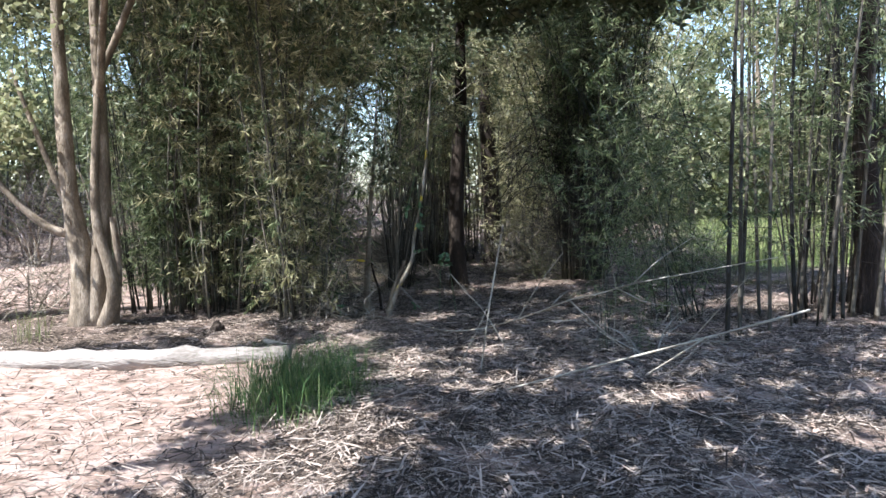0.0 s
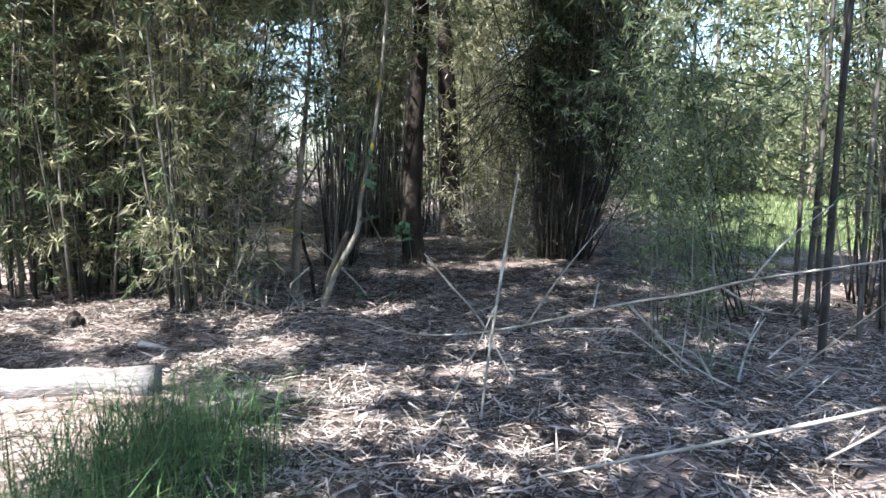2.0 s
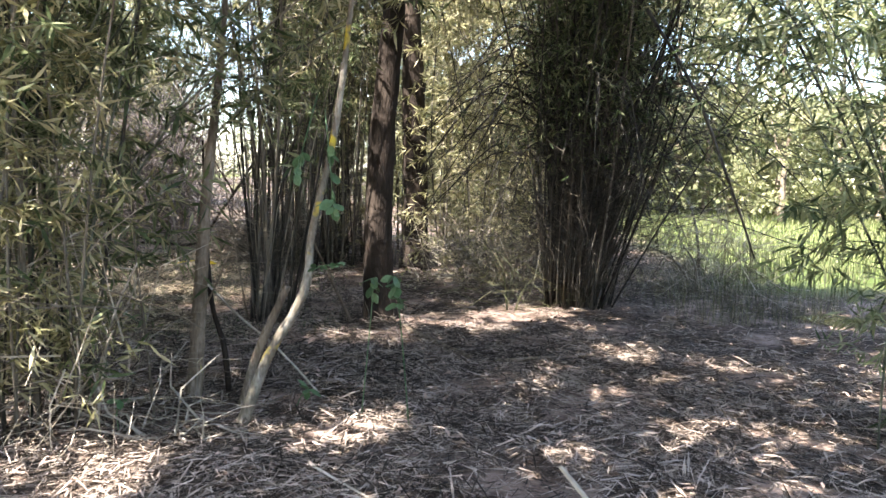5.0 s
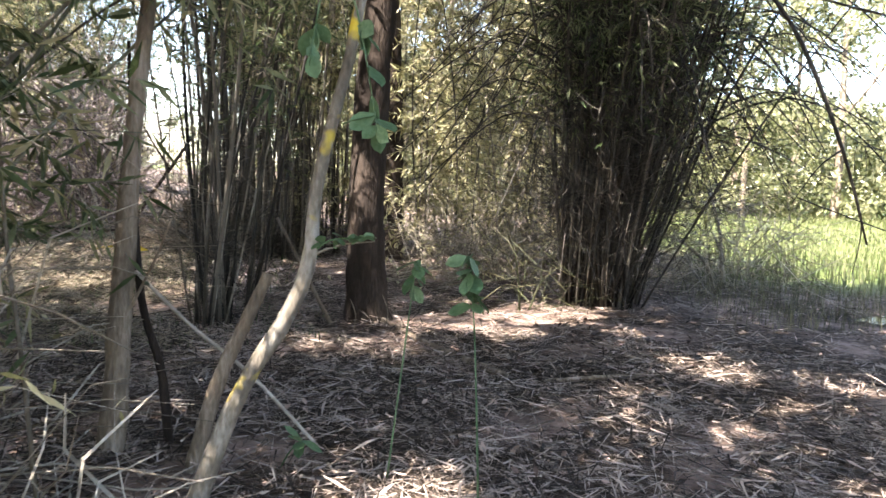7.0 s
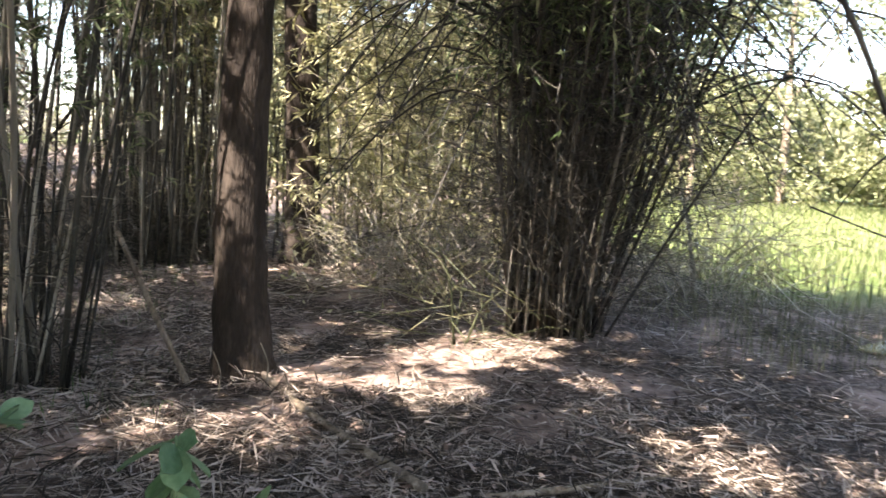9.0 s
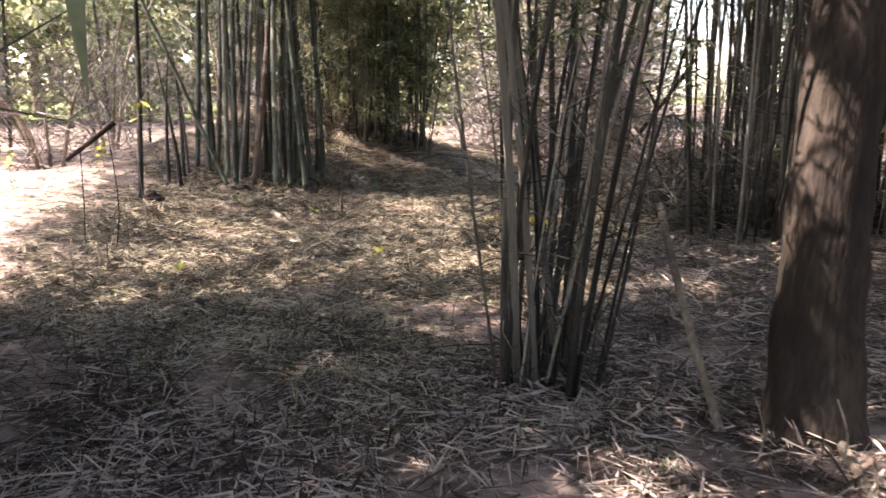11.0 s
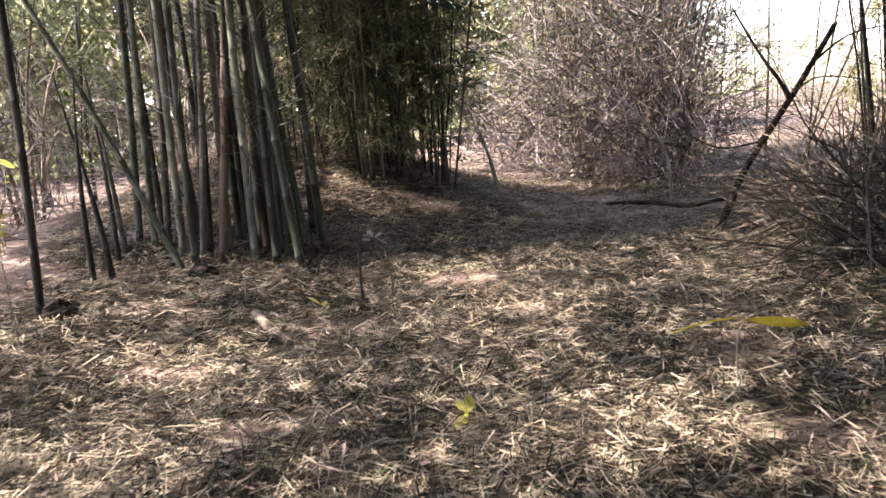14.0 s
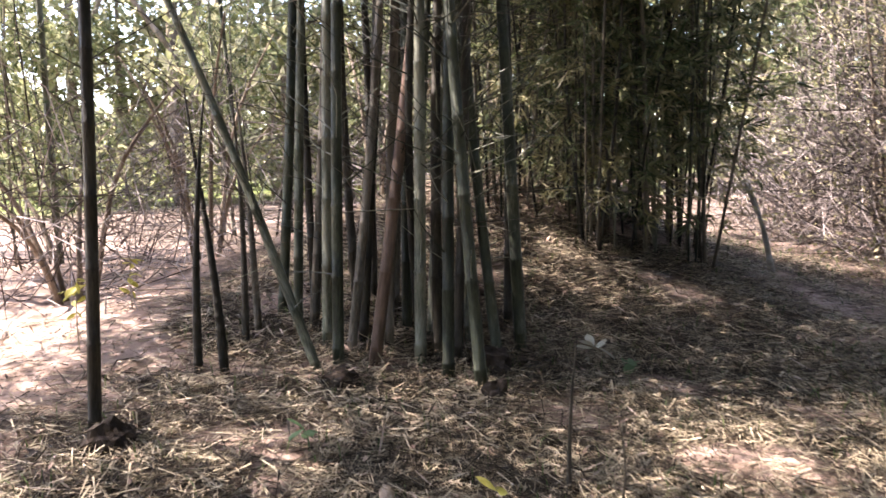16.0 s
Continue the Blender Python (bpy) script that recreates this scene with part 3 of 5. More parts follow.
for i, (x, y) in enumerate(((-0.6, 28.2), (0.9, 27.6), (2.6, 26.6), (4.4, 25.6), (6.2, 25.4))):
    clump(x, y, 0.8, 0.5, (OLIVE,), 12, 160 + i, "tall leafy bamboo closing the grove's back", splay=5, size=(1.0, 1.25), group="bamboo behind the thicket")

# third stretch
culms_at("bamboo_poles", -4.6, 14.6, [(-4.3, 14.33, -7, 9, 1.25), (-4.88, 14.4, -8, 8, 1.1), (-5.6, 14.8, -10, 1, 1.0), (-4.25, 14.56, -10, 6, 1.1), (-5.1, 14.95, -10, 6, 1.0), (-5.0, 15.05, -12, 2, 0.9),
         (-3.95, 14.65, -2, 13, 1.35), (-5.3, 14.8, -11, 3, 1.0), (-4.55, 14.26, -8, 7, 1.2), (-4.45, 14.1, -6, 6, 1.2), (-4.75, 14.05, -6, 1, 1.2), (-5.2, 14.4, -7, 2, 1.1), (-4.15, 14.2, -7, 8, 1.1, GREY)],
         LIMBED, "dark bamboo poles close beside the path")
F_ROWS = [(-7.77, 19.63, -4, 4, 0.85, STUB), (-7.68, 19.77, -11, 2, 0.9, STUB), (-8.14, 20.32, -7, 4, 0.85, STUB), (-8.1, 20.18, -4, 5, 0.8, STUB), (-8.32, 20.65, -4, 8, 0.95, LIMBED), (-8.01, 20.58, -4, 7, 0.9, LIMBED),
          (-7.23, 20.21, -24, -10, 0.75, LIMBED), (-7.29, 20.4, -3, 8, 0.95), (-7.65, 20.87, -2, 8, 0.95, GREY), (-7.09, 20.54, 1, 10, 1.0, BROWN), (-7.26, 20.83, -2, 8, 0.9, GREY), (-6.93, 20.83, -3, 7, 1.0),
          (-6.62, 20.78, -5, 7, 1.0), (-6.34, 20.8, -9, 5, 0.95), (-6.61, 21.54, -6, 6, 1.05), (-7.92, 20.66, -4, 7, 0.95, GREY), (-7.59, 20.54, -4, 8, 0.9), (-7.37, 21.12, -5, 7, 0.9), (-7.15, 21.16, -3, 8, 0.95),
          (-6.87, 21.28, -5, 7, 0.9), (-6.59, 21.26, -8, 6, 0.9), (-7.37, 20.57, -2, 8, 0.85, GREY), (-6.89, 20.97, -2, 8, 0.95, GREY), (-7.8, 21.0, -3, 6, 0.9, GREY), (-7.5, 21.3, 2, 6, 0.9), (-7.1, 21.5, 0, 5, 0.9),
          (-6.95, 21.1, 1, 6, 0.9, GREY), (-7.45, 20.75, 0, 5, 0.9, GREY), (-8.15, 20.85, -6, 5, 0.8, GREY), (-7.7, 21.3, -2, 6, 0.9, GREY), (-7.3, 21.6, -4, 6, 0.9, GREY), (-6.9, 21.75, -3, 5, 0.9, GREY),
          (-7.95, 21.3, -5, 5, 0.85, GREY), (-6.75, 21.0, -4, 7, 0.85, GREY), (-7.05, 20.95, 2, 5, 0.8, GREY)]
culms_at("bamboo_poles", -6.95, 20.75, F_ROWS, LIMBED, "tall clump of smooth grey-green bamboo poles in the clearing")
culms_at("bamboo_pole", -5.26, 20.17, [(-5.26, 20.17, -1, 2, 0.36, STUB)], POLE, "short thin dark bamboo shoot standing alone")
culms_at("bamboo_pole", -7.33, 18.8, [(-7.33, 18.8, -2, 4, 0.85, GREY)], POLE, "single slender bamboo pole standing alone")
for i, (x, y) in enumerate(((-8.0, 24.2), (-7.3, 25.0), (-9.2, 24.6), (-7.5, 23.75), (-6.95, 24.5), (-8.4, 23.4))):
    clump(x, y, 0.55, 0.45, (DARK, THIN, OLIVE, BARE), 21, 80 + i, "dense dark green bamboo on the low mound", splay=4, group="bamboo on the mound")
for i, (x, y) in enumerate(((-13.2, 19.2), (-15.2, 19.4), (-14.6, 21.0), (-17, 20.5), (-12.4, 25.6), (-15.5, 25.0))):
    clump(x, y, 0.8, 0.6, (POLE, DARK, THIN), 10, 100 + i, "green bamboo poles beyond the sunny sand slope", splay=5, group="bamboo beyond the slope")
for i, (x, y) in enumerate(((-5.0, 30.8), (-5.6, 29.9), (-6.4, 31.2), (-5.4, 32.4), (-4.8, 33.2), (-7.8, 32.0))):
    clump(x, y, 0.8, 0.6, (OLIVE, DARK, DARK), 15, 120 + i, "tangled olive bamboo at the clearing's end", splay=14, size=(1.0, 1.35), group="bamboo at the end")

clump(-2.3, 28.6, 0.9, 0.5, (BARE, PALE_STEM), 9, 130, "thin leaning bamboo stems before the open sky", lean=(14, -4), splay=10, wild=9, group="bamboo at the end")

# ---- trees ----


def tree(name, label, trunk, radii, limbs, material, leaf_rows, seed, leaf=0.12, sides=10, leaf_mat=None):
    """A tapered trunk with limbs and a crown of small leaves in clumps (x, y, z, size, count)."""
    root = new(name)
    base = Vector(trunk[0])
    root.location = base
    tagged(root, label, "tree")
    pts = spline([Vector(p) - base for p in trunk], 24)
    rr = np.interp(np.linspace(0, 1, 24), np.linspace(0, 1, len(radii)), radii)
    rng = np.random.default_rng(seed)
    V, Fc = tube_data(pts, rr, sides)
    V = [v + Vector(rng.normal(0, 0.05, 3)) * float(rr[i // sides]) for i, v in enumerate(V)]
    link_mesh("trunk", V, Fc, material, root, True)
    for p, r in limbs:
        q = spline([Vector(k) - base for k in p], 14)
        tubes("limb", [(q, np.interp(np.linspace(0, 1, 14), (0, 1), r))], material, root, 8)
    if leaf_rows:
        B, W = [], []
        for cx, cy, cz, rad, n in leaf_rows:
            d = unit(rng.normal(size=(n, 3)))
            B.append(np.array([cx, cy, cz]) - np.array(base) + d * (rad * rng.uniform(0.1, 1, n) ** 0.5)[:, None] * np.array([1, 1, 0.75]))
            W.append(unit(rng.normal(size=(n, 3)) + np.array([0, 0, -0.3])))
        B, W = np.concatenate(B), np.concatenate(W)
        L = leaf * rng.uniform(0.6, 1.3, len(B))
        c = new("crown", soup("crown", leaf_quads(B, W, L, L * 0.5, rng), leaf_mat or M_LEAF_FAR))
        c.parent = root
        tagged(c, kind="stuff")
    return root


def gp(x, y, h=0.0):
    return (x, y, float(ground_z(x, y)) + h)


crown = [(0.6 + 1.6 * math.cos(k * 2.4), 15.9 + 0.9 * math.sin(k * 2.4), 6.6 + (k % 3) * 0.7, 0.6, 120) for k in range(7)]
TRUNK = tree("tree", "dark rough-barked tree trunk standing in the litter", [gp(0.34, 16.15, -0.1), gp(0.33, 16.17, 0.2), (0.31, 16.2, 0.1), (0.30, 16.2, 0.5), (0.33, 16.25, 1.6), (0.45, 16.3, 3.2), (0.5, 16.4, 6.0)],
     [0.27, 0.205, 0.18, 0.17, 0.16, 0.14, 0.08], [([(0.5, 16.38, 5.2), (1.3, 16.0, 6.2), (2.2, 16.0, 7.0)], (0.06, 0.02)), ([(0.5, 16.4, 5.6), (-0.6, 16.8, 6.6), (-1.4, 17.2, 7.4)], (0.06, 0.02))], M_BARK, crown, 3, sides=14)
BACK = tree("tree", "second dark trunk half hidden in the bamboo", [gp(1.45, 21.4, -0.1), (1.45, 21.4, 0.3), (1.35, 21.4, 3.0), (1.2, 21.5, 6.0)], [0.34, 0.25, 0.22, 0.1], [], M_BARK, [(1.3, 21.6, 7.2, 0.9, 300)], 4)
PALE = tree("tree", "tree with several pale twisting stems beside the sand", [gp(-5.95, 12.15, -0.1), (-5.93, 12.15, 0.3), (-6.1, 12.15, 1.6), (-6.15, 12.2, 3.4), (-6.2, 12.3, 6.0)], [0.30, 0.21, 0.14, 0.11, 0.06],
     [([gp(-5.75, 12.1, -0.05), (-5.6, 12.1, 0.7), (-5.5, 12.1, 2.2), (-5.55, 12.2, 5.0)], (0.19, 0.07)), ([gp(-5.6, 12.0, -0.05), (-5.35, 11.9, 0.1), (-5.6, 11.95, 1.3), (-5.45, 12.0, 3.4)], (0.13, 0.05)),
      ([gp(-5.45, 12.05, -0.05), (-5.3, 12.0, 0.4), (-5.35, 12.0, 1.2)], (0.08, 0.05)),
      ([(-6.0, 12.15, 0.9), (-6.5, 12.05, 1.1), (-7.1, 11.9, 1.8), (-7.5, 11.9, 2.6)], (0.08, 0.03)), ([(-6.0, 12.15, 1.0), (-6.35, 12.1, 2.0), (-6.9, 12.1, 3.6)], (0.07, 0.03)),
      # long unseen limbs, added overhead to carry shade over the path
      ([(-5.5, 12.1, 3.0), (-4.6, 10.8, 5.2), (-3.0, 9.0, 6.2), (-1.6, 8.0, 6.6)], (0.07, 0.02)), ([(-4.6, 10.8, 5.2), (-2.4, 10.3, 6.4), (0.4, 10.3, 7.0)], (0.05, 0.015)), ([(-5.5, 12.1, 3.4), (-3.4, 11.6, 6.6), (-0.8, 11.8, 7.3), (1.0, 11.8, 7.4)], (0.06, 0.015))],
     M_BARK_PALE, [(-6.4, 12.1, 4.6, 1.2, 260), (-5.5, 11.9, 5.4, 1.1, 240), (-7.1, 11.8, 3.0, 0.8, 300), (-4.6, 10.8, 5.8, 1.0, 200), (-7.5, 12.2, 2.4, 0.7, 260), (-2.6, 11.4, 5.9, 0.6, 160)], 5, 0.15)
# out of view behind the start, added so that its crown shades the ground
FIRST = tree("tree", "unseen tall leafy tree added to shade the path's start", [gp(-3.6, -2.2, -0.1), (-3.6, -2.2, 1.2), (-3.4, -2.0, 3.5), (-2.8, -1.6, 6.5)], [0.3, 0.2, 0.17, 0.08],
     [([(-3.4, -2.0, 3.4), (-2.2, -0.2, 5.2), (-0.8, 1.4, 6.4)], (0.08, 0.03)), ([(-3.3, -1.9, 4.0), (-2.8, 0.6, 5.6), (-2.6, 2.4, 6.6)], (0.07, 0.02))], M_BARK,
     [(-2.6, -1.2, 7.0, 0.9, 260)], 31, 0.17)
# out of view beside the clearing, added only for its shade
WIDE = tree("tree", "unseen tall spreading tree added to shade the clearing", [gp(-8.6, 12.5, -0.1), (-8.6, 12.5, 2.0), (-8.4, 12.8, 5.0), (-7.9, 13.6, 8.0)], [0.32, 0.24, 0.18, 0.08],
     [([(-8.4, 12.8, 5.0), (-8.6, 14.8, 6.8), (-8.8, 17.4, 8.0)], (0.09, 0.03)), ([(-8.3, 13.0, 5.6), (-7.2, 15.0, 7.2), (-6.2, 17.2, 8.0)], (0.09, 0.03))], M_BARK, [(-7.8, 14.0, 8.2, 0.9, 260)], 33, 0.17)
tree("tree", "dark leaning tree trunk at the clearing's edge", [gp(6.7, 11.6, -0.1), (6.7, 11.6, 0.8), (6.6, 11.6, 2.4), (6.7, 11.7, 5.5)], [0.28, 0.19, 0.16, 0.08],
     [([(6.6, 11.6, 2.0), (7.0, 11.3, 2.6), (7.4, 11.2, 3.6)], (0.08, 0.03))], M_BARK, [(6.6, 11.7, 6.2, 1.6, 700)], 6)
tree("sapling_tree", "leaning pale stem with patches of yellow lichen", [gp(-0.97, 12.36, -0.05), (-0.83, 12.35, -0.26), (-0.72, 12.35, -0.02), (-0.59, 12.34, 0.2), (-0.51, 12.34, 0.42), (-0.49, 12.36, 0.69), (-0.43, 12.37, 0.99), (-0.32, 12.4, 1.51), (-0.2, 12.5, 2.6), (-0.1, 12.7, 4.0)],
     [0.05, 0.037, 0.034, 0.033, 0.032, 0.027, 0.025, 0.023, 0.018, 0.01], [([(-0.5, 12.34, 0.45), (-0.38, 12.3, 0.5), (-0.25, 12.26, 0.52)], (0.006, 0.003))], M_LICHEN, [], 7, sides=10)
tree("sapling_tree", "broken pale bare stem leaning beside the lichened one", [gp(-1.0, 12.78, -0.05), (-0.89, 12.79, -0.24), (-0.77, 12.78, 0.06), (-0.66, 12.78, 0.31)], [0.045, 0.036, 0.032, 0.026], [], M_BARK_PALE, [], 8, sides=9)
tree("sapling_tree", "upright grey weathered stem among thin shoots", [gp(-1.39, 13.0, -0.08), (-1.36, 13.0, -0.32), (-1.34, 13.05, 0.17), (-1.31, 13.1, 0.77), (-1.28, 13.13, 1.17), (-1.2, 13.2, 2.0), (-1.1, 13.3, 3.4)], [0.075, 0.062, 0.055, 0.045, 0.04, 0.03, 0.012],
     [([(-1.35, 13.02, 0.0), (-1.2, 12.95, 0.3), (-1.1, 12.9, 0.55)], (0.009, 0.004))], M_BARK_PALE, [], 9, sides=9)
tree("sapling_tree", "thin dark shoot standing behind the grey stem", [gp(-1.12, 13.1, -0.05), (-1.17, 13.12, -0.21), (-1.25, 13.17, 0.04), (-1.3, 13.22, 0.4), (-1.35, 13.3, 1.4)], [0.026, 0.022, 0.02, 0.018, 0.008], [], M_BARK, [], 10, sides=7)
tree("sapling_tree", "thin pale bare shoot", [gp(-1.53, 12.35, -0.05), (-1.6, 12.42, -0.02), (-1.68, 12.5, 0.53), (-1.72, 12.55, 1.3)], [0.012, 0.010, 0.008, 0.004], [], M_TWIG, [], 11, sides=6)


# ---- unseen leaves added high above the path for shade, with gaps for the sun ----

GAPS = ((-0.64, 5.4, 0.5), (-1.0, 4.4, 0.45), (-0.3, 12.1, 0.34), (-0.46, 8.7, 0.34), (-1.67, 11.5, 0.3), (2.0, 6.3, 0.3), (3.0, 5.3, 0.3), (0.5, 9.1, 0.28),
        (-0.4, 7.6, 0.36), (-1.3, 10.2, 0.34), (-3.2, 11.3, 0.4), (-0.3, 15.1, 0.3), (-1.5, 18.0, 0.36), (-5.0, 26.2, 0.75), (2.6, 14.1, 0.3), (-0.4, 12.9, 0.34),
        (1.1, 16.3, 0.4), (2.4, 16.7, 0.5), (0.2, 14.9, 0.24), (0.7, 16.0, 0.36), (-1.9, 17.0, 0.42), (-2.7, 16.7, 0.24), (-4.8, 21.1, 0.34), (1.5, 15.6, 0.28),
        (-2.7, 18.5, 0.26), (-5.7, 18.5, 0.28), (-5.6, 21.9, 0.26), (-3.9, 20.4, 0.24), (1.4, 13.4, 0.26), (1.9, 16.8, 0.5))
HIGH = ((FIRST, -3, 1.5), (PALE, -4, 8.5), (WIDE, -8, 15), (TRUNK, 0, 15), (BACK, 0, 21))


def sunlit(x, y):
    """How open the sky is towards the sun over a place on the ground: the sand bank, the slope, the meadow and the gaps."""
    wave = 0.5 * np.sin(1.9 * x + 0.8 * y) * np.sin(1.3 * y - 0.7 * x)
    bank = smooth(-1.3, -2.0, x + 0.5 * wave) * smooth(10.2, 9.3, y + wave) * smooth(3.2, 4.0, y + wave)
    slope = smooth(-0.1, -0.6, x + 5.9 + 0.9 * (y - 16.9) + wave) * smooth(13.4, 14.2, y) * smooth(24.5, 23.0, y)
    far = smooth(-0.5, -1.2, x + wave) * smooth(15.2, 14.4, y) * smooth(11.7, 12.3, y) + smooth(0.6, 1.8, x + wave) * smooth(18.6, 20.0, y) + smooth(-2.3, -3.0, x + wave) * smooth(15.2, 14.4, y) * smooth(10.4, 11.2, y) + smooth(-6.0, -7.0, x) * smooth(22.3, 23.3, y)
    lea = smooth(5.0, 6.2, x - 0.28 * (y - 17) + wave) * smooth(18.0, 19.4, y + wave)
    out = bank + 0.93 * slope + lea + 0.8 * far
    rng = np.random.default_rng(7)
    small = np.stack([rng.uniform(-7, 5, 130), rng.uniform(2, 28, 130), rng.uniform(0.0, 0.12, 130)], -1)
    for a, b, r in (*GAPS, *small):
        d = np.hypot(x - a + 0.10 * np.sin(9 * y + 5 * a), y - b + 0.10 * np.sin(8 * x + 3 * b))
        out = out + smooth(r + 0.24, r + 0.14, d)
    return np.clip(out, 0, 1)


def canopy(n, seed, keep, leaf, heights, spread):
    """Unseen high leaves added to shade the walk, in small bunches, shared out between the tall trees; keep: their
    share over a place on the ground.
    """
    rng = np.random.default_rng(seed)
    x, y = rng.uniform(-9, 9, n), rng.uniform(0.5, 28, n)
    k = rng.uniform(size=n) < (1 - sunlit(x, y)) * keep(x, y) * smooth(28.0, 26.5, y)
    x, y = x[k], y[k]
    h = rng.uniform(*heights, len(x))
    slant = h / math.tan(SUN_ELEV)
    p = np.stack([x + SUN_DIR.x * slant, y + SUN_DIR.y * slant, h - 0.5], -1)
    p = np.repeat(p, 5, axis=0) + rng.normal(0, spread, (5 * len(p), 3))
    near = np.argmin(np.stack([np.hypot(p[:, 0] - a, p[:, 1] - b) for _, a, b in HIGH]), 0)
    for i, (owner, _, _) in enumerate(HIGH):
        q = p[near == i] - np.array(owner.location)
        L = leaf * rng.uniform(0.6, 1.3, len(q))
        c = new("canopy", soup("canopy", leaf_quads(q, unit(rng.normal(size=q.shape) * np.array([1, 1, 0.5])), L, L * 0.5, rng), M_CANOPY))
        c.parent = owner
        tagged(c, kind="stuff")


def bunches(x, y):
    """Uneven, closed share of the added shade leaves over the bamboo."""
    return (0.66 + 0.22 * np.sin(2.9 * x + 1.7 * np.sin(1.9 * y)) * np.sin(3.3 * y + 1.4 * np.sin(2.3 * x))) * (1 - clearing(x, y)) * (1 - smooth(4.2, 6.0, x + 0.9 * np.sin(1.1 * y) + 0.4 * np.sin(3.1 * y)) * smooth(15.0, 13.5, y)) * smooth(0.6, 2.8, y + 1.2 * np.sin(0.9 * x)) \
        * (1 - smooth(-3.6, -5.6, x + 0.9 * np.sin(1.3 * y)) * smooth(14.0, 12.5, y))


canopy(60000, 90, bunches, 0.25, (5.6, 7.2), 0.07)
canopy(86000, 91, clearing, 0.125, (6.6, 8.6), 0.22)


def far_tree(h, seed):
    """A leafy tree that is green down to the ground."""
    rng = np.random.default_rng(seed)
    rows = []
    for k in range(30):
        a, q = rng.uniform(0, 6.28), rng.uniform(0.03, 1.0)
        r = h * 0.34 * (0.35 + math.sin(math.pi * min(q * 0.8 + 0.15, 1))) * rng.uniform(0.2, 0.85)
        rows.append((r * math.cos(a), r * math.sin(a), h * q, h * rng.uniform(0.09, 0.15), 115))
    return tree("far_tree", "sunlit pale green tree across the meadow", [(0, 0, -0.3), (0, 0, h * 0.3), (0.2, 0, h * 0.6), (0.1, 0.1, h * 0.9)], [0.24, 0.18, 0.12, 0.04],
                [([(0, 0, h * 0.3), (h * 0.1, 0, h * 0.5), (h * 0.16, 0.3, h * 0.65)], (0.1, 0.03)), ([(0, 0, h * 0.35), (-h * 0.1, 0.4, h * 0.5), (-h * 0.17, 0.6, h * 0.7)], (0.1, 0.03))], M_BARK_PALE, rows, seed, 0.36, 6)


models = [far_tree(12, 1), far_tree(15, 2), far_tree(9, 3)]
rng = np.random.default_rng(77)
far_spots = []
for k in range(68):
    a = -66 + k * 2.5 + rng.uniform(-1, 1)
    if -16 < a < 3.5 or 45 < a < 49:
        continue
    d = rng.uniform(33, 46)
    far_spots.append((d * math.sin(radians(a)), 12 + d * math.cos(radians(a)), 1.0))
for a in (-9, -6, -3, 0, 44, 47, 49):
    far_spots.append((60 * math.sin(radians(a)), 12 + 60 * math.cos(radians(a)), 0.35))
for k in range(18):
    a = radians(100 + k * 10)
    far_spots.append((30 * math.sin(a), 6 + 26 * math.cos(a), 1.0))
for k, (x, y, s) in enumerate(far_spots):
    m = Matrix.Translation(gp(x, y)) @ pose(0, 0, 0, 0, 0, rng.uniform(0, 360)) @ Matrix.Scale(s * rng.uniform(0.8, 1.15), 4)
    ob = models[k % 3]
    if k < 3:
        ob.matrix_basis = m
    else:
        ob = copy_thing(ob, m)
    tagged(ob, group="trees round the meadow")



def far_woods(n, seed):
    """A belt of leafy woods that closes the meadow, with an uneven top."""
    rng = np.random.default_rng(seed)
    a = np.radians(np.where(rng.uniform(size=n) < 0.6, rng.uniform(4, 84, n), rng.uniform(-80, -17, n)))
    d = rng.uniform(50, 60, n)
    top = 9.0 + 2.5 * np.sin(7 * a) + 1.5 * np.sin(19 * a + 1) - 6.0 * smooth(0.80, 0.92, a)
    p = np.stack([d * np.sin(a), 12 + d * np.cos(a), -0.6 + top * rng.uniform(0, 1, n) ** 0.8], -1)
    L = rng.uniform(0.5, 1.1, n)
    ob = new("far_woods", soup("far_woods", leaf_quads(p, unit(rng.normal(size=p.shape)), L, L * 0.6, rng), M_LEAF_FAR))
    return tagged(ob, "hazy green belt of woods beyond the meadow", "woods", kind="stuff")


far_woods(24000, 55)

# ---- dead wood and brush ----


def fallen(name, pts, radii, material, label, category="branch", side=(), sides=8, group="", gnarl=0.0):
    """A branch or log along pts, with side branches (points, radii)."""
    root = new(name)
    root.location = pts[0]
    o = Vector(pts[0])
    n = max(6, 4 * len(pts))
    q = spline([Vector(p) - o for p in pts], n)
    r = np.interp(np.linspace(0, 1, n), np.linspace(0, 1, len(radii)), radii)
    r = r * (1 + 0.07 * np.sin(np.arange(n) * 2.1))
    V, Fc = tube_data(q, r, sides)
    rng = np.random.default_rng(len(pts) + n)
    V = [v + Vector(rng.normal(0, gnarl, 3)) * float(r[i // sides]) for i, v in enumerate(V)]
    link_mesh("stem", V, Fc, material, root, True)
    for p, rr in side:
        k = spline([Vector(v) - o for v in p], 6)
        tubes("side_branch", [(k, np.interp(np.linspace(0, 1, 6), (0, 1), rr))], material, root, 5)
    return tagged(root, label, category, group)


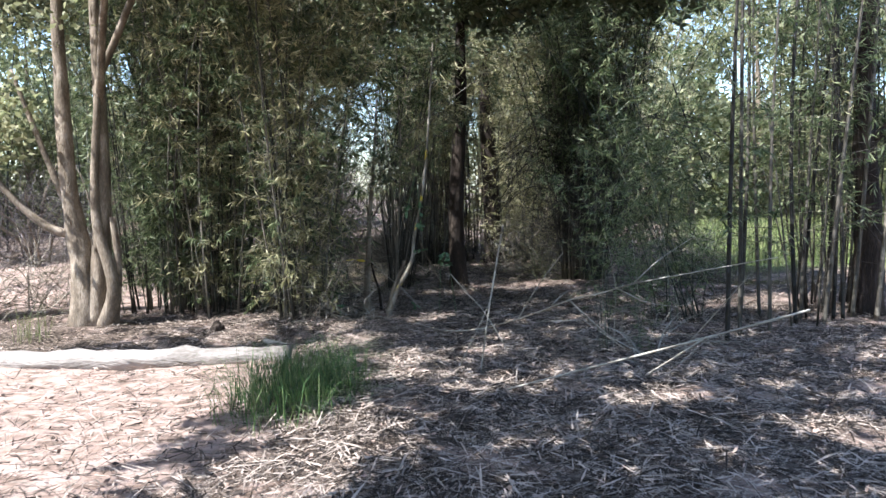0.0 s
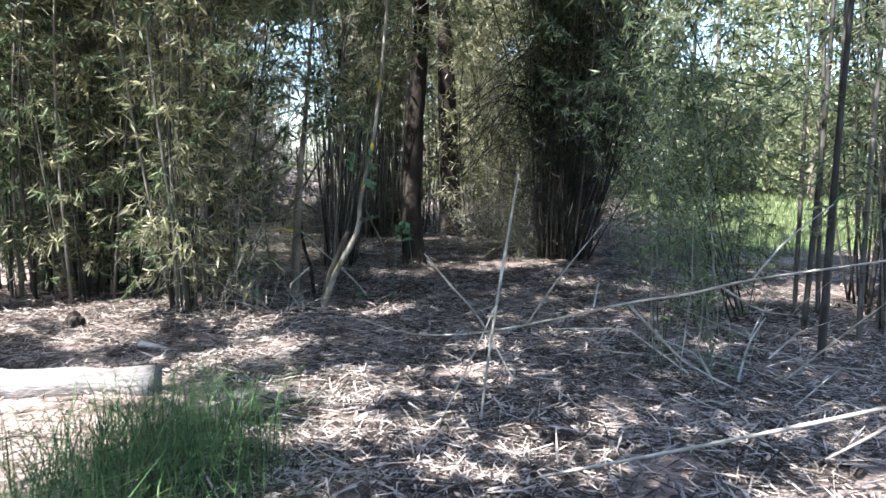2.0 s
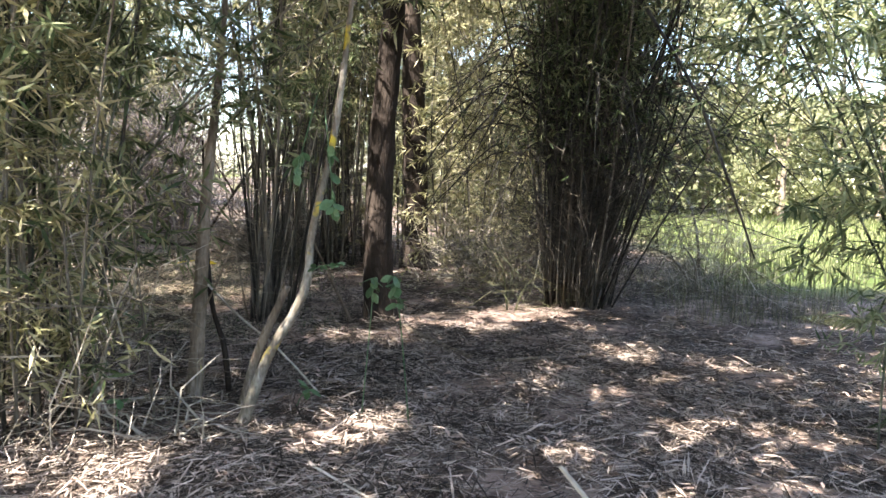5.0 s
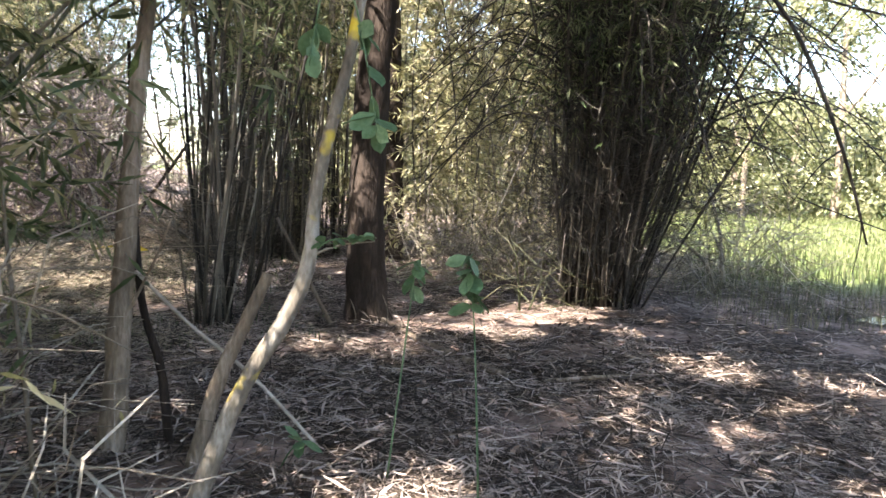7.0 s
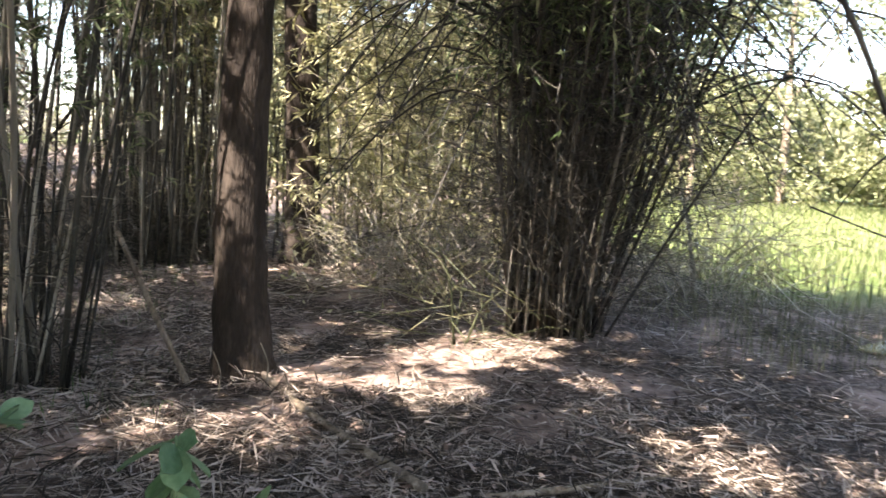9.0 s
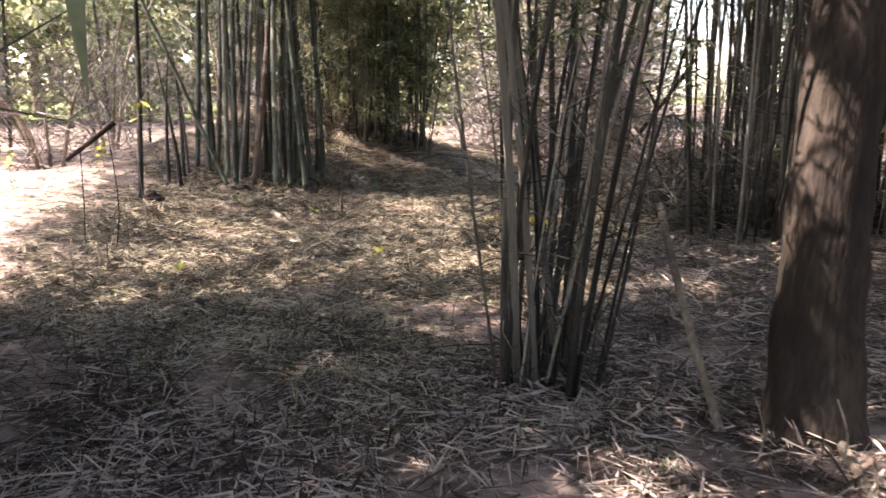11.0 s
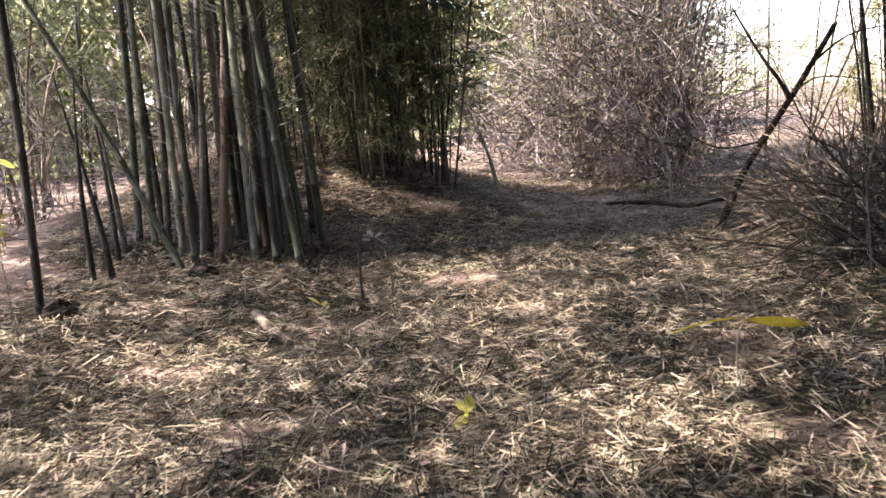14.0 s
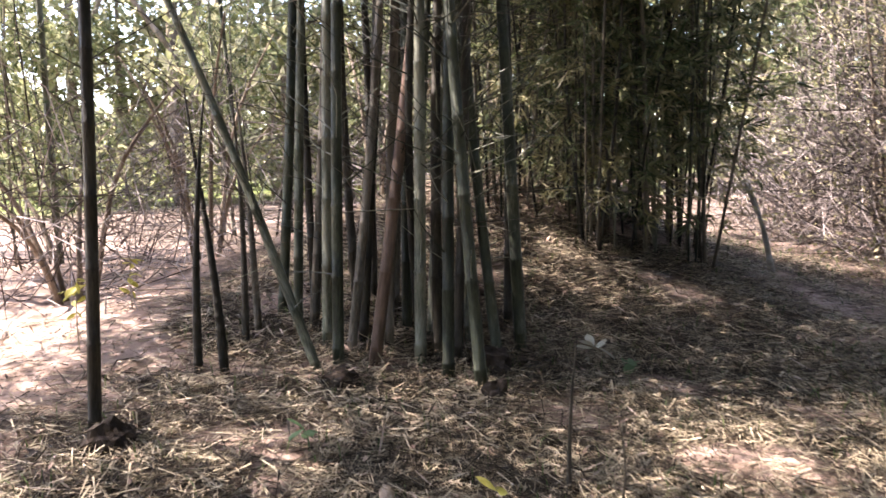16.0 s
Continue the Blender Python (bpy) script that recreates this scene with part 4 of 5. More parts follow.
def brush(x, y, rx, ry, h, n, seed, label, thick=0.007, material=None, stems=6, leafy=0, length=(0.5, 1.6), lift=0.0):
    """A tangled heap or shrub of bare twigs on a few stems."""
    root = new("brush_shrub")
    root.location = gp(x, y)
    tagged(root, label, "shrub", "dry brush")
    rng = np.random.default_rng(seed)
    V, Fc, tips = [], [], []
    for i in range(n):
        d = unit(rng.normal(size=3))
        r = rng.uniform(0, 1) ** 0.45
        p = np.array([d[0] * rx * r, d[1] * ry * r, abs(d[2]) * h * r * 0.9 + lift])
        w = unit(rng.normal(size=3) + np.array([d[0] * 0.6, d[1] * 0.6, 0.35]))
        ln = rng.uniform(*length)
        q = p + w * ln * 0.5 + rng.normal(0, 0.06, 3)
        e = q + unit(w + rng.normal(0, 0.35, 3) + np.array([0, 0, -0.25])) * ln * 0.5
        q[2], e[2] = max(q[2], 0.02), max(e[2], 0.02)
        t = thick * rng.uniform(0.4, 1.4)
        v, f = tube_data([p, q, e], [t, t * 0.8, t * 0.35], 3)
        o = len(V)
        V += v
        Fc += [tuple(k + o for k in g) for g in f[:-2]]
        tips.append((q, e))
    tagged(link_mesh("twig_tangle", V, Fc, material or M_BRUSH, root), kind="stuff")
    for i in range(stems):
        a = rng.uniform(0, 6.28)
        e = np.array([math.cos(a) * rx * 0.8, math.sin(a) * ry * 0.8, h * rng.uniform(0.5, 1.0)])
        tubes("stem", [(spline([(e[0] * 0.15, e[1] * 0.15, -0.05), e * np.array([0.45, 0.45, 0.6]), e], 8), np.linspace(0.035, 0.01, 8) * (1.0 if stems > 2 else 0.4))], material or M_BARK_PALE, root, 6)
    if leafy:
        B = np.concatenate([np.stack([t[1] for t in tips])] * leafy) + rng.normal(0, 0.12, (n * leafy, 3))
        W = unit(rng.normal(size=B.shape))
        L = rng.uniform(0.05, 0.11, len(B))
        c = new("leaf_spray", soup("brush_leaves", leaf_quads(B, W, L, L * 0.4, rng), M_LEAF_DRY))
        c.parent = root
        tagged(c, kind="stuff")
    return root


brush(2.4, 8.5, 0.8, 0.8, 0.5, 26, 12, "loose tangle of thin dead twigs over the litter", 0.006, M_DEADWOOD, 2)
brush(3.3, 17.0, 1.35, 0.8, 3.0, 900, 14, "dark tangle of spiky dead bamboo twigs in the clump", 0.004, M_CULM_SHADED, 2, 0, (0.6, 1.8), 0.8)
brush(-1.0, 16.3, 0.38, 0.36, 2.6, 150, 15, "dark tangle of dead bamboo twigs in the clump", 0.004, M_CULM_SHADED, 2, 0, (0.25, 0.6))
brush(2.2, 16.9, 0.5, 0.4, 0.9, 60, 16, "thin pale dead stems beside the dark clump", 0.005, M_STRAW, 2, 0, (0.5, 1.0))
brush(-1.95, 12.3, 0.5, 0.5, 1.4, 130, 18, "thin bare shoots crowded beside the path", 0.005, M_TWIG, 2, 0, (0.5, 1.1))
brush(-1.35, 12.15, 0.5, 0.35, 0.12, 34, 19, "short broken sticks on the litter", 0.008, M_DEADWOOD, 2, 0, (0.3, 0.7))
brush(-6.1, 29.0, 1.7, 0.8, 4.6, 1500, 1, "tall tangled grey-brown dry brush at the clearing's end", leafy=1, length=(0.6, 2.6))
brush(-4.3, 28.4, 1.4, 0.8, 4.4, 1400, 2, "tall tangled grey-brown dry brush at the clearing's end", leafy=1, length=(0.6, 2.6))
brush(-8.0, 30.2, 0.9, 0.8, 1.6, 300, 3, "pale thorny dry brush before the sky gap")
brush(-0.9, 23.4, 1.0, 1.0, 0.9, 620, 4, "low heap of dark dead branches beside the clearing", 0.007, M_CULM)
brush(-1.75, 23.1, 0.8, 0.7, 0.8, 520, 21, "low heap of brown dead branches beside the clearing", 0.007, M_BARK_PALE)
brush(-1.5, 21.7, 0.6, 0.5, 0.7, 260, 22, "low heap of brown dead branches beside the clearing", 0.007, M_CULM)
brush(-0.5, 21.8, 0.8, 0.8, 0.6, 300, 5, "low heap of dark dead branches under the bamboo", 0.006, M_CULM)
brush(-10.9, 20.0, 1.6, 1.2, 2.2, 330, 6, "thin pale dry brush on the sunny slope", 0.006)
brush(-11.2, 24.2, 1.6, 1.0, 3.0, 420, 17, "thin pale dry brush behind the sand", 0.006)
brush(-12.4, 22.2, 1.6, 1.2, 3.2, 520, 7, "thin pale dry brush behind the sand", 0.006)
brush(6.0, 18.6, 1.3, 1.1, 1.5, 420, 8, "arching bare twigs at the meadow's edge", 0.006, M_TWIG, 3)
brush(-7.6, 13.4, 1.3, 0.7, 1.0, 300, 9, "low dry brush beside the pale tree", 0.006, M_TWIG, 2)
brush(2.0, 19.4, 0.8, 0.5, 0.7, 240, 10, "low dry undergrowth beneath the bamboo curtain", 0.005, M_TWIG, 2, 1)
brush(2.6, 18.9, 0.9, 0.6, 0.9, 300, 11, "low dry undergrowth beneath the bamboo curtain", 0.005, M_TWIG, 2, 1)

fallen("fallen_log", [(-5.9, 8.62, -0.42), (-4.8, 8.58, -0.41), (-3.8, 8.6, -0.42), (-2.8, 8.56, -0.41), (-1.84, 8.55, -0.41)], [0.15, 0.135, 0.15, 0.13, 0.14, 0.13, 0.135], M_LOG, "thick pale bleached log lying on the sand", "log", sides=16, gnarl=0.085)
fallen("long_branch", [(-0.45, 11.3, -0.52), (-0.01, 10.66, -0.53), (0.5, 9.7, -0.33), (1.0, 8.7, 0.0), (1.33, 7.8, 0.31), (1.6, 7.5, 0.42), (1.88, 7.28, 0.54), (2.5, 6.95, 0.7), (3.1, 6.8, 0.82)], [0.007, 0.008, 0.008, 0.009, 0.008, 0.008, 0.007, 0.006, 0.004], M_DEADWOOD,
       "long pale curved dead branch arching over the litter", side=[([(1.33, 7.8, 0.31), (1.6, 7.9, 0.05), (1.86, 8.0, -0.17), (2.15, 7.8, -0.3)], (0.010, 0.005)), ([(1.2, 8.1, 0.22), (1.4, 8.7, 0.24), (1.54, 9.12, 0.22)], (0.008, 0.009)),
       ([(0.9, 8.85, -0.05), (1.1, 8.65, 0.35), (1.4, 8.6, 0.75)], (0.009, 0.004)), ([(1.75, 7.4, 0.48), (2.1, 7.6, 0.3), (2.5, 7.9, 0.2)], (0.008, 0.003)), ([(1.88, 7.28, 0.54), (2.2, 7.5, 0.75), (2.6, 7.7, 0.95)], (0.008, 0.003))])
fallen("dead_pole", [(0.55, 6.7, -0.34), (1.4, 6.4, -0.05), (2.2, 6.2, 0.2), (3.0, 6.0, 0.46)], [0.007, 0.009, 0.010, 0.010], M_DEADWOOD, "straight pale dead pole propped across the path", side=[([(2.2, 6.2, 0.2), (1.95, 6.25, 0.02), (1.75, 6.3, -0.12)], (0.010, 0.005))])
fallen("dead_stick", [gp(0.36, 7.6, -0.05), (0.45, 7.75, 0.1), (0.55, 7.9, 0.6), (0.66, 8.06, 1.12)], [0.008, 0.009, 0.010, 0.006], M_DEADWOOD, "thin pale stick standing upright in the litter", side=[([(0.5, 7.82, 0.33), (0.35, 7.7, 0.05), (0.1, 7.55, -0.4)], (0.006, 0.006))])
fallen("dead_stick", [(0.08, 8.62, 0.53), (0.28, 8.58, 0.29), (0.48, 8.54, 0.06), (0.75, 8.5, -0.42)], [0.005, 0.007, 0.007, 0.006], M_DEADWOOD, "thin pale stick leaning on the branch")
fallen("dead_stick", [(-2.68, 10.88, -0.67), (-2.3, 10.6, -0.69), (-1.95, 10.28, -0.73)], [0.04, 0.035, 0.03], M_DEADWOOD, "short weathered stick lying in the litter")
fallen("dead_stick", [gp(0.45, 16.0, 0.03), gp(0.7, 15.2, 0.03), gp(1.05, 14.2, 0.04)], [0.022, 0.026, 0.03], M_BARK_PALE, "straight grey stick lying before the tree")
fallen("dead_stick", [gp(-0.5, 16.6, 0.95), gp(-0.25, 16.2, 0.45), gp(-0.02, 15.95, 0.02)], [0.018, 0.02, 0.022], M_BARK_PALE, "thin stick leaning between clump and tree")
fallen("dead_stick", [gp(1.3, 14.1, 0.02), gp(1.8, 14.0, 0.03), gp(2.3, 14.0, 0.02)], [0.014, 0.018, 0.014], M_BARK_PALE, "grey stick half buried in the litter")
fallen("dead_stick", [(-1.27, 12.99, 0.29), (-1.03, 12.9, 0.06), (-0.74, 12.81, -0.17), (-0.42, 12.7, -0.5)], [0.008, 0.01, 0.01, 0.008], M_DEADWOOD, "thin pale stick leaning against the grey stem")
fallen("dead_stick", [gp(-5.8, 19.5, 0.04), gp(-5.5, 19.3, 0.04), gp(-5.15, 19.1, 0.03)], [0.035, 0.045, 0.03], M_BARK_PALE, "weathered root lying in the litter")
fallen("dead_stick", [gp(-4.8, 20.4, 0.03), gp(-4.6, 20.5, 0.04), gp(-4.45, 20.6, 0.03)], [0.015, 0.02, 0.015], M_BARK, "short dark stick lying in the litter")
fallen("dead_stick", [gp(-4.6, 25.3, 0.05), gp(-4.0, 25.25, 0.1), gp(-3.5, 25.1, 0.07), gp(-2.9, 25.15, 0.16)], [0.022, 0.03, 0.034, 0.016], M_BARK, "dark crooked fallen branch before the brush", gnarl=0.12)
fallen("dead_stick", [gp(-6.75, 25.95, 0.95), gp(-6.5, 25.8, 0.45), gp(-6.35, 25.7, -0.02)], [0.016, 0.03, 0.042], M_DEADWOOD, "pale broken stem leaning on the brush", side=[([gp(-6.6, 25.85, 0.6), gp(-6.75, 25.8, 1.0), gp(-6.95, 25.8, 1.5)], (0.014, 0.006))])
fallen("dead_stick", [gp(-5.2, 26.6, 2.0), gp(-4.3, 26.1, 1.2), gp(-3.9, 25.9, 0.7), gp(-3.8, 25.8, 0.0)], [0.012, 0.016, 0.02, 0.022], M_DEADWOOD, "bent pale dead branch hanging in the brush")
fallen("dead_stick", [(-6.5, 17.3, 0.25), (-6.25, 17.35, 0.4), (-6.0, 17.5, 0.62)], [0.022, 0.024, 0.026], M_BARK, "dark broken branch caught in thin shoots", side=[([(-6.35, 17.35, 0.33), gp(-6.3, 17.3, 0.3), gp(-6.2, 17.2, -0.03)], (0.006, 0.006)), ([(-6.05, 17.45, 0.58), gp(-5.9, 17.4, 0.4), gp(-5.75, 17.2, -0.03)], (0.006, 0.006))])

tree("dead_tree", "bare broken dead sapling leaning beside the brush heap", [gp(-2.93, 23.35, -0.05), (-2.8, 23.5, -0.3), (-2.68, 23.63, 0.0), (-2.24, 24.01, 0.73), (-1.98, 24.24, 1.18), (-1.83, 24.38, 1.45)], [0.042, 0.038, 0.034, 0.032, 0.03, 0.026],
     [([(-2.26, 23.99, 0.7), (-2.35, 23.97, 0.9), (-2.54, 23.95, 1.2), (-2.8, 23.9, 1.7)], (0.028, 0.008)), ([(-2.5, 23.8, 0.3), (-2.9, 23.7, 0.25), (-3.2, 23.65, 0.4)], (0.014, 0.005)), ([(-2.05, 24.18, 1.05), (-1.7, 24.1, 1.3), (-1.2, 24.0, 1.35)], (0.014, 0.005)),
      ([(-2.24, 24.0, 0.75), (-2.0, 23.9, 0.9), (-1.6, 23.8, 0.85)], (0.012, 0.004))], M_BARK, [], 21, sides=7)

# bare branches drooping from the big clump towards the meadow
for k, (pts, r) in enumerate((
        ([(3.4, 15.6, 3.2), (3.5, 14.6, 2.2), (3.75, 14.2, 1.2), (4.1, 14.2, 0.4)], 0.022),
        ([(4.8, 15.4, 3.6), (5.0, 14.7, 2.4), (5.3, 14.3, 1.35)], 0.018),
        ([(3.9, 17.0, 3.4), (5.4, 15.8, 2.7), (7.2, 15.0, 2.3)], 0.018),
        ([(4.4, 15.4, 0.75), (5.6, 15.0, 0.35), (7.0, 14.6, 0.05)], 0.007),
        ([(3.8, 17.0, 1.2), (4.8, 16.6, 1.9), (5.9, 16.2, 1.6), (6.6, 16.0, 0.6)], 0.010))):
    rng = np.random.default_rng(300 + k)
    side = []
    for j in range(9):
        a = spline(pts, 20)[rng.integers(3, 19)]
        d = unit(rng.normal(size=3) + np.array([0, 0, -0.5]))
        side.append(([a, a + d * 0.25 + rng.normal(0, 0.03, 3), a + d * 0.5 + np.array([0, 0, -0.1])], (r * 0.4, r * 0.12)))
    fallen("hanging_branch", pts, [r, r * 0.8, r * 0.45], M_CULM_SHADED, "bare dark bamboo branch drooping towards the meadow", side=side, sides=6, group="drooping branches")

for k in range(64):
    rng = np.random.default_rng(340 + k)
    a = rng.uniform(-2.6, 1.2) if k < 24 else rng.uniform(-0.9, 0.35) if k < 42 else rng.uniform(2.7, 3.9)
    z0, reach = (rng.uniform(0.9, 2.6), rng.uniform(1.2, 2.6)) if k < 24 or k >= 42 else (rng.uniform(1.0, 2.7), rng.uniform(2.4, 4.4))
    c, e = math.cos(a), math.sin(a)
    pts = [(3.3 + 0.3 * c, 17.2 + 0.3 * e, z0), (3.3 + 0.55 * reach * c, 17.2 + 0.5 * reach * e, z0 + rng.uniform(0.2, 0.8)), (3.3 + reach * c, 17.2 + 0.8 * reach * e, z0 - rng.uniform(0.1, 0.9))]
    line, side = spline(pts, 20), []
    for j in range(14):
        b = line[rng.integers(5, 20)]
        d = unit(rng.normal(size=3) + np.array([c, e, -0.2]))
        side.append(([b, b + d * 0.17 + rng.normal(0, 0.02, 3), b + d * rng.uniform(0.25, 0.5) + np.array([0, 0, -0.06])], (0.005, 0.002)))
    fallen("hanging_branch", pts, [0.013, 0.010, 0.005], M_CULM_SHADED, "arching dead side branch of the large dark clump", side=side, sides=5, group="drooping branches")

# ---- small plants ----


def leaf_mesh(name, length, width, material):
    """A broad leaf with a rib, curled at the edge."""
    V, Fc = [], []
    prof = (0.10, 0.55, 0.92, 1.0, 0.78, 0.06)
    for i, w in enumerate(prof):
        u = i / (len(prof) - 1)
        for sgn in (-1, 0, 1):
            V.append((sgn * w * width / 2, u * length, -0.16 * length * u * u + (0.08 * width if sgn else 0)))
    for i in range(len(prof) - 1):
        for k in (0, 1):
            a = i * 3 + k
            Fc.append((a, a + 1, a + 4, a + 3))
    me = bpy.data.meshes.new(name)
    me.from_pydata(V, [], Fc)
    me.materials.append(material)
    me.polygons.foreach_set("use_smooth", [True] * len(Fc))
    return me


BIG_LEAF, SMALL_LEAF, GOLD_LEAF = leaf_mesh("broad_leaf", 0.10, 0.064, M_BROAD), leaf_mesh("small_leaf", 0.055, 0.04, M_BROAD), leaf_mesh("gold_leaf", 0.11, 0.05, M_YELLOW)


LONG_LEAF = leaf_mesh("long_leaf", 0.36, 0.06, mat("bright_yellow_leaf", ((0.42, 0.32, 0.03), (0.58, 0.46, 0.05), (0.70, 0.58, 0.12)), 8, 0.5, 0.1, island=0.3, thin=0.3))


def sapling(stem, leaves, leaf, label, seed, droop=-10, along=0.25, r=0.004):
    """A slender stem with a rosette of leaves at its end."""
    root = new("sapling")
    root.location = stem[0]
    o = Vector(stem[0])
    q = spline([Vector(p) - o for p in stem], 10)
    tubes("stem", [(q, np.linspace(r * 1.4, r * 0.6, 10))], M_BROAD if leaf in (BIG_LEAF, SMALL_LEAF) else M_TWIG, root, 5)
    rng = np.random.default_rng(seed)
    for i in range(leaves):
        u = 1 - along * rng.uniform(0, 1) ** 1.5
        p = [float(np.interp(u, np.linspace(0, 1, 10), q[:, k])) for k in range(3)]
        c = new("leaf", leaf)
        c.parent = root
        s = rng.uniform(0.65, 1.15)
        c.matrix_basis = pose(*p, droop + rng.normal(0, 28), rng.normal(0, 28), i * 137.5 + rng.normal(0, 15)) @ Matrix.Scale(s, 4)
    return tagged(root, label, "sapling", "broad-leaved saplings")


sapling([gp(0.2, 12.1, -0.02), (0.12, 12.0, 0.12), (0.06, 11.93, 0.5)], 20, BIG_LEAF, "green sapling with a rosette of broad leaves", 1, -15, 0.4)
sapling([gp(-0.1, 12.6, -0.02), (-0.05, 12.5, 0.1), (-0.04, 12.4, 0.43)], 11, BIG_LEAF, "small green sapling with drooping broad leaves", 2, -40, 0.3)
sapling([(-0.5, 12.34, 0.46), (-0.42, 12.3, 0.52), (-0.28, 12.25, 0.53)], 30, SMALL_LEAF, "leafy sprig growing from the lichened stem", 3, 5, 1.0)
sapling([(-0.4, 12.35, 1.6), (-0.38, 12.0, 1.35), (-0.34, 11.72, 0.92)], 18, BIG_LEAF, "hanging spray of broad green leaves", 4, -45, 0.5)
sapling([(-0.45, 12.35, 1.7), (-0.52, 12.0, 1.4), (-0.58, 11.62, 1.12)], 6, BIG_LEAF, "hanging spray of broad green leaves", 5, -40, 0.4)
sapling([gp(-0.6, 12.75, -0.02), gp(-0.55, 12.7, 0.1), gp(-0.5, 12.65, 0.16)], 6, BIG_LEAF, "low green seedling in the litter", 6, 0)
sapling([gp(-1.7, 12.1, -0.02), gp(-1.72, 12.1, 0.15), gp(-1.7, 12.1, 0.25)], 7, BIG_LEAF, "low green seedling beside thin shoots", 7, 0)
PALE_LEAF = leaf_mesh("pale_leaf", 0.15, 0.08, mat("bleached_leaf", ((0.42, 0.41, 0.33), (0.56, 0.55, 0.46), (0.70, 0.69, 0.60)), 8, 0.6, 0.1, island=0.3, thin=0.2))
sapling([gp(-6.2, 21.8, -0.02), gp(-6.2, 21.8, 0.08), gp(-6.1, 21.75, 0.16)], 7, PALE_LEAF, "small bleached seedling beside the bamboo poles", 8, 10, 0.8)
sapling([gp(-5.95, 21.9, -0.02), gp(-5.95, 21.9, 0.05), gp(-5.85, 21.85, 0.1)], 5, BIG_LEAF, "low green seedling beside the bamboo poles", 15, 10, 0.8)
sapling([gp(-5.44, 19.84, -0.02), gp(-5.44, 19.84, 0.06), gp(-5.42, 19.84, 0.1)], 3, GOLD_LEAF, "yellow seedling in the litter", 9, 40)
sapling([gp(-6.39, 19.5, -0.02), gp(-6.39, 19.5, 0.08), gp(-6.4, 19.48, 0.14)], 5, BIG_LEAF, "low green seedling in the litter", 10, 15)
sapling([gp(-4.3, 16.7, -0.02), gp(-4.3, 16.7, 0.06), gp(-4.3, 16.7, 0.12)], 4, GOLD_LEAF, "yellow seedling in the litter", 11, 40)
sapling([gp(-3.42, 18.25, -0.02), gp(-3.42, 18.25, 0.03), gp(-3.42, 18.25, 0.05)], 5, GOLD_LEAF, "yellow leaves low in the litter", 12, 10)
sapling([gp(-6.0, 17.8, -0.02), (-6.2, 17.9, 0.3), (-6.15, 17.95, 0.85)], 4, GOLD_LEAF, "thin shoot with a few yellow-green leaves", 13, -20)
sapling([gp(-2.3, 19.0, -0.02), (-2.3, 19.0, -0.35), (-2.25, 18.92, -0.2)], 3, LONG_LEAF, "bent shoot with long yellow leaves", 14, -10, 0.2)
for k, (x, y) in enumerate(((-9.0, 18.2), (-8.6, 19.2), (-9.6, 20.0))):
    sapling([gp(x, y, -0.02), gp(x, y, 0.25), gp(x + 0.05, y, 0.5)], 14, GOLD_LEAF, "yellow-green seedling on the sunny slope", 20 + k, 0, 0.7)
for k, (x, y, h) in enumerate(((-4.9, 16.4, 0.75), (-5.2, 16.7, 0.5), (-5.0, 20.2, 0.45), (-5.3, 17.0, 0.6), (0.15, 15.75, 0.3), (0.45, 15.8, 0.3), (-3.0, 17.3, 0.3), (-4.8, 16.1, 0.35))):
    fallen("thin_shoot", [gp(x, y, -0.03), gp(x + 0.02, y, h * 0.5), gp(x - 0.03, y + 0.02, h)], [0.006, 0.005, 0.003], M_TWIG, "thin bare shoot sticking out of the litter", "shoot", sides=5, group="bare shoots")

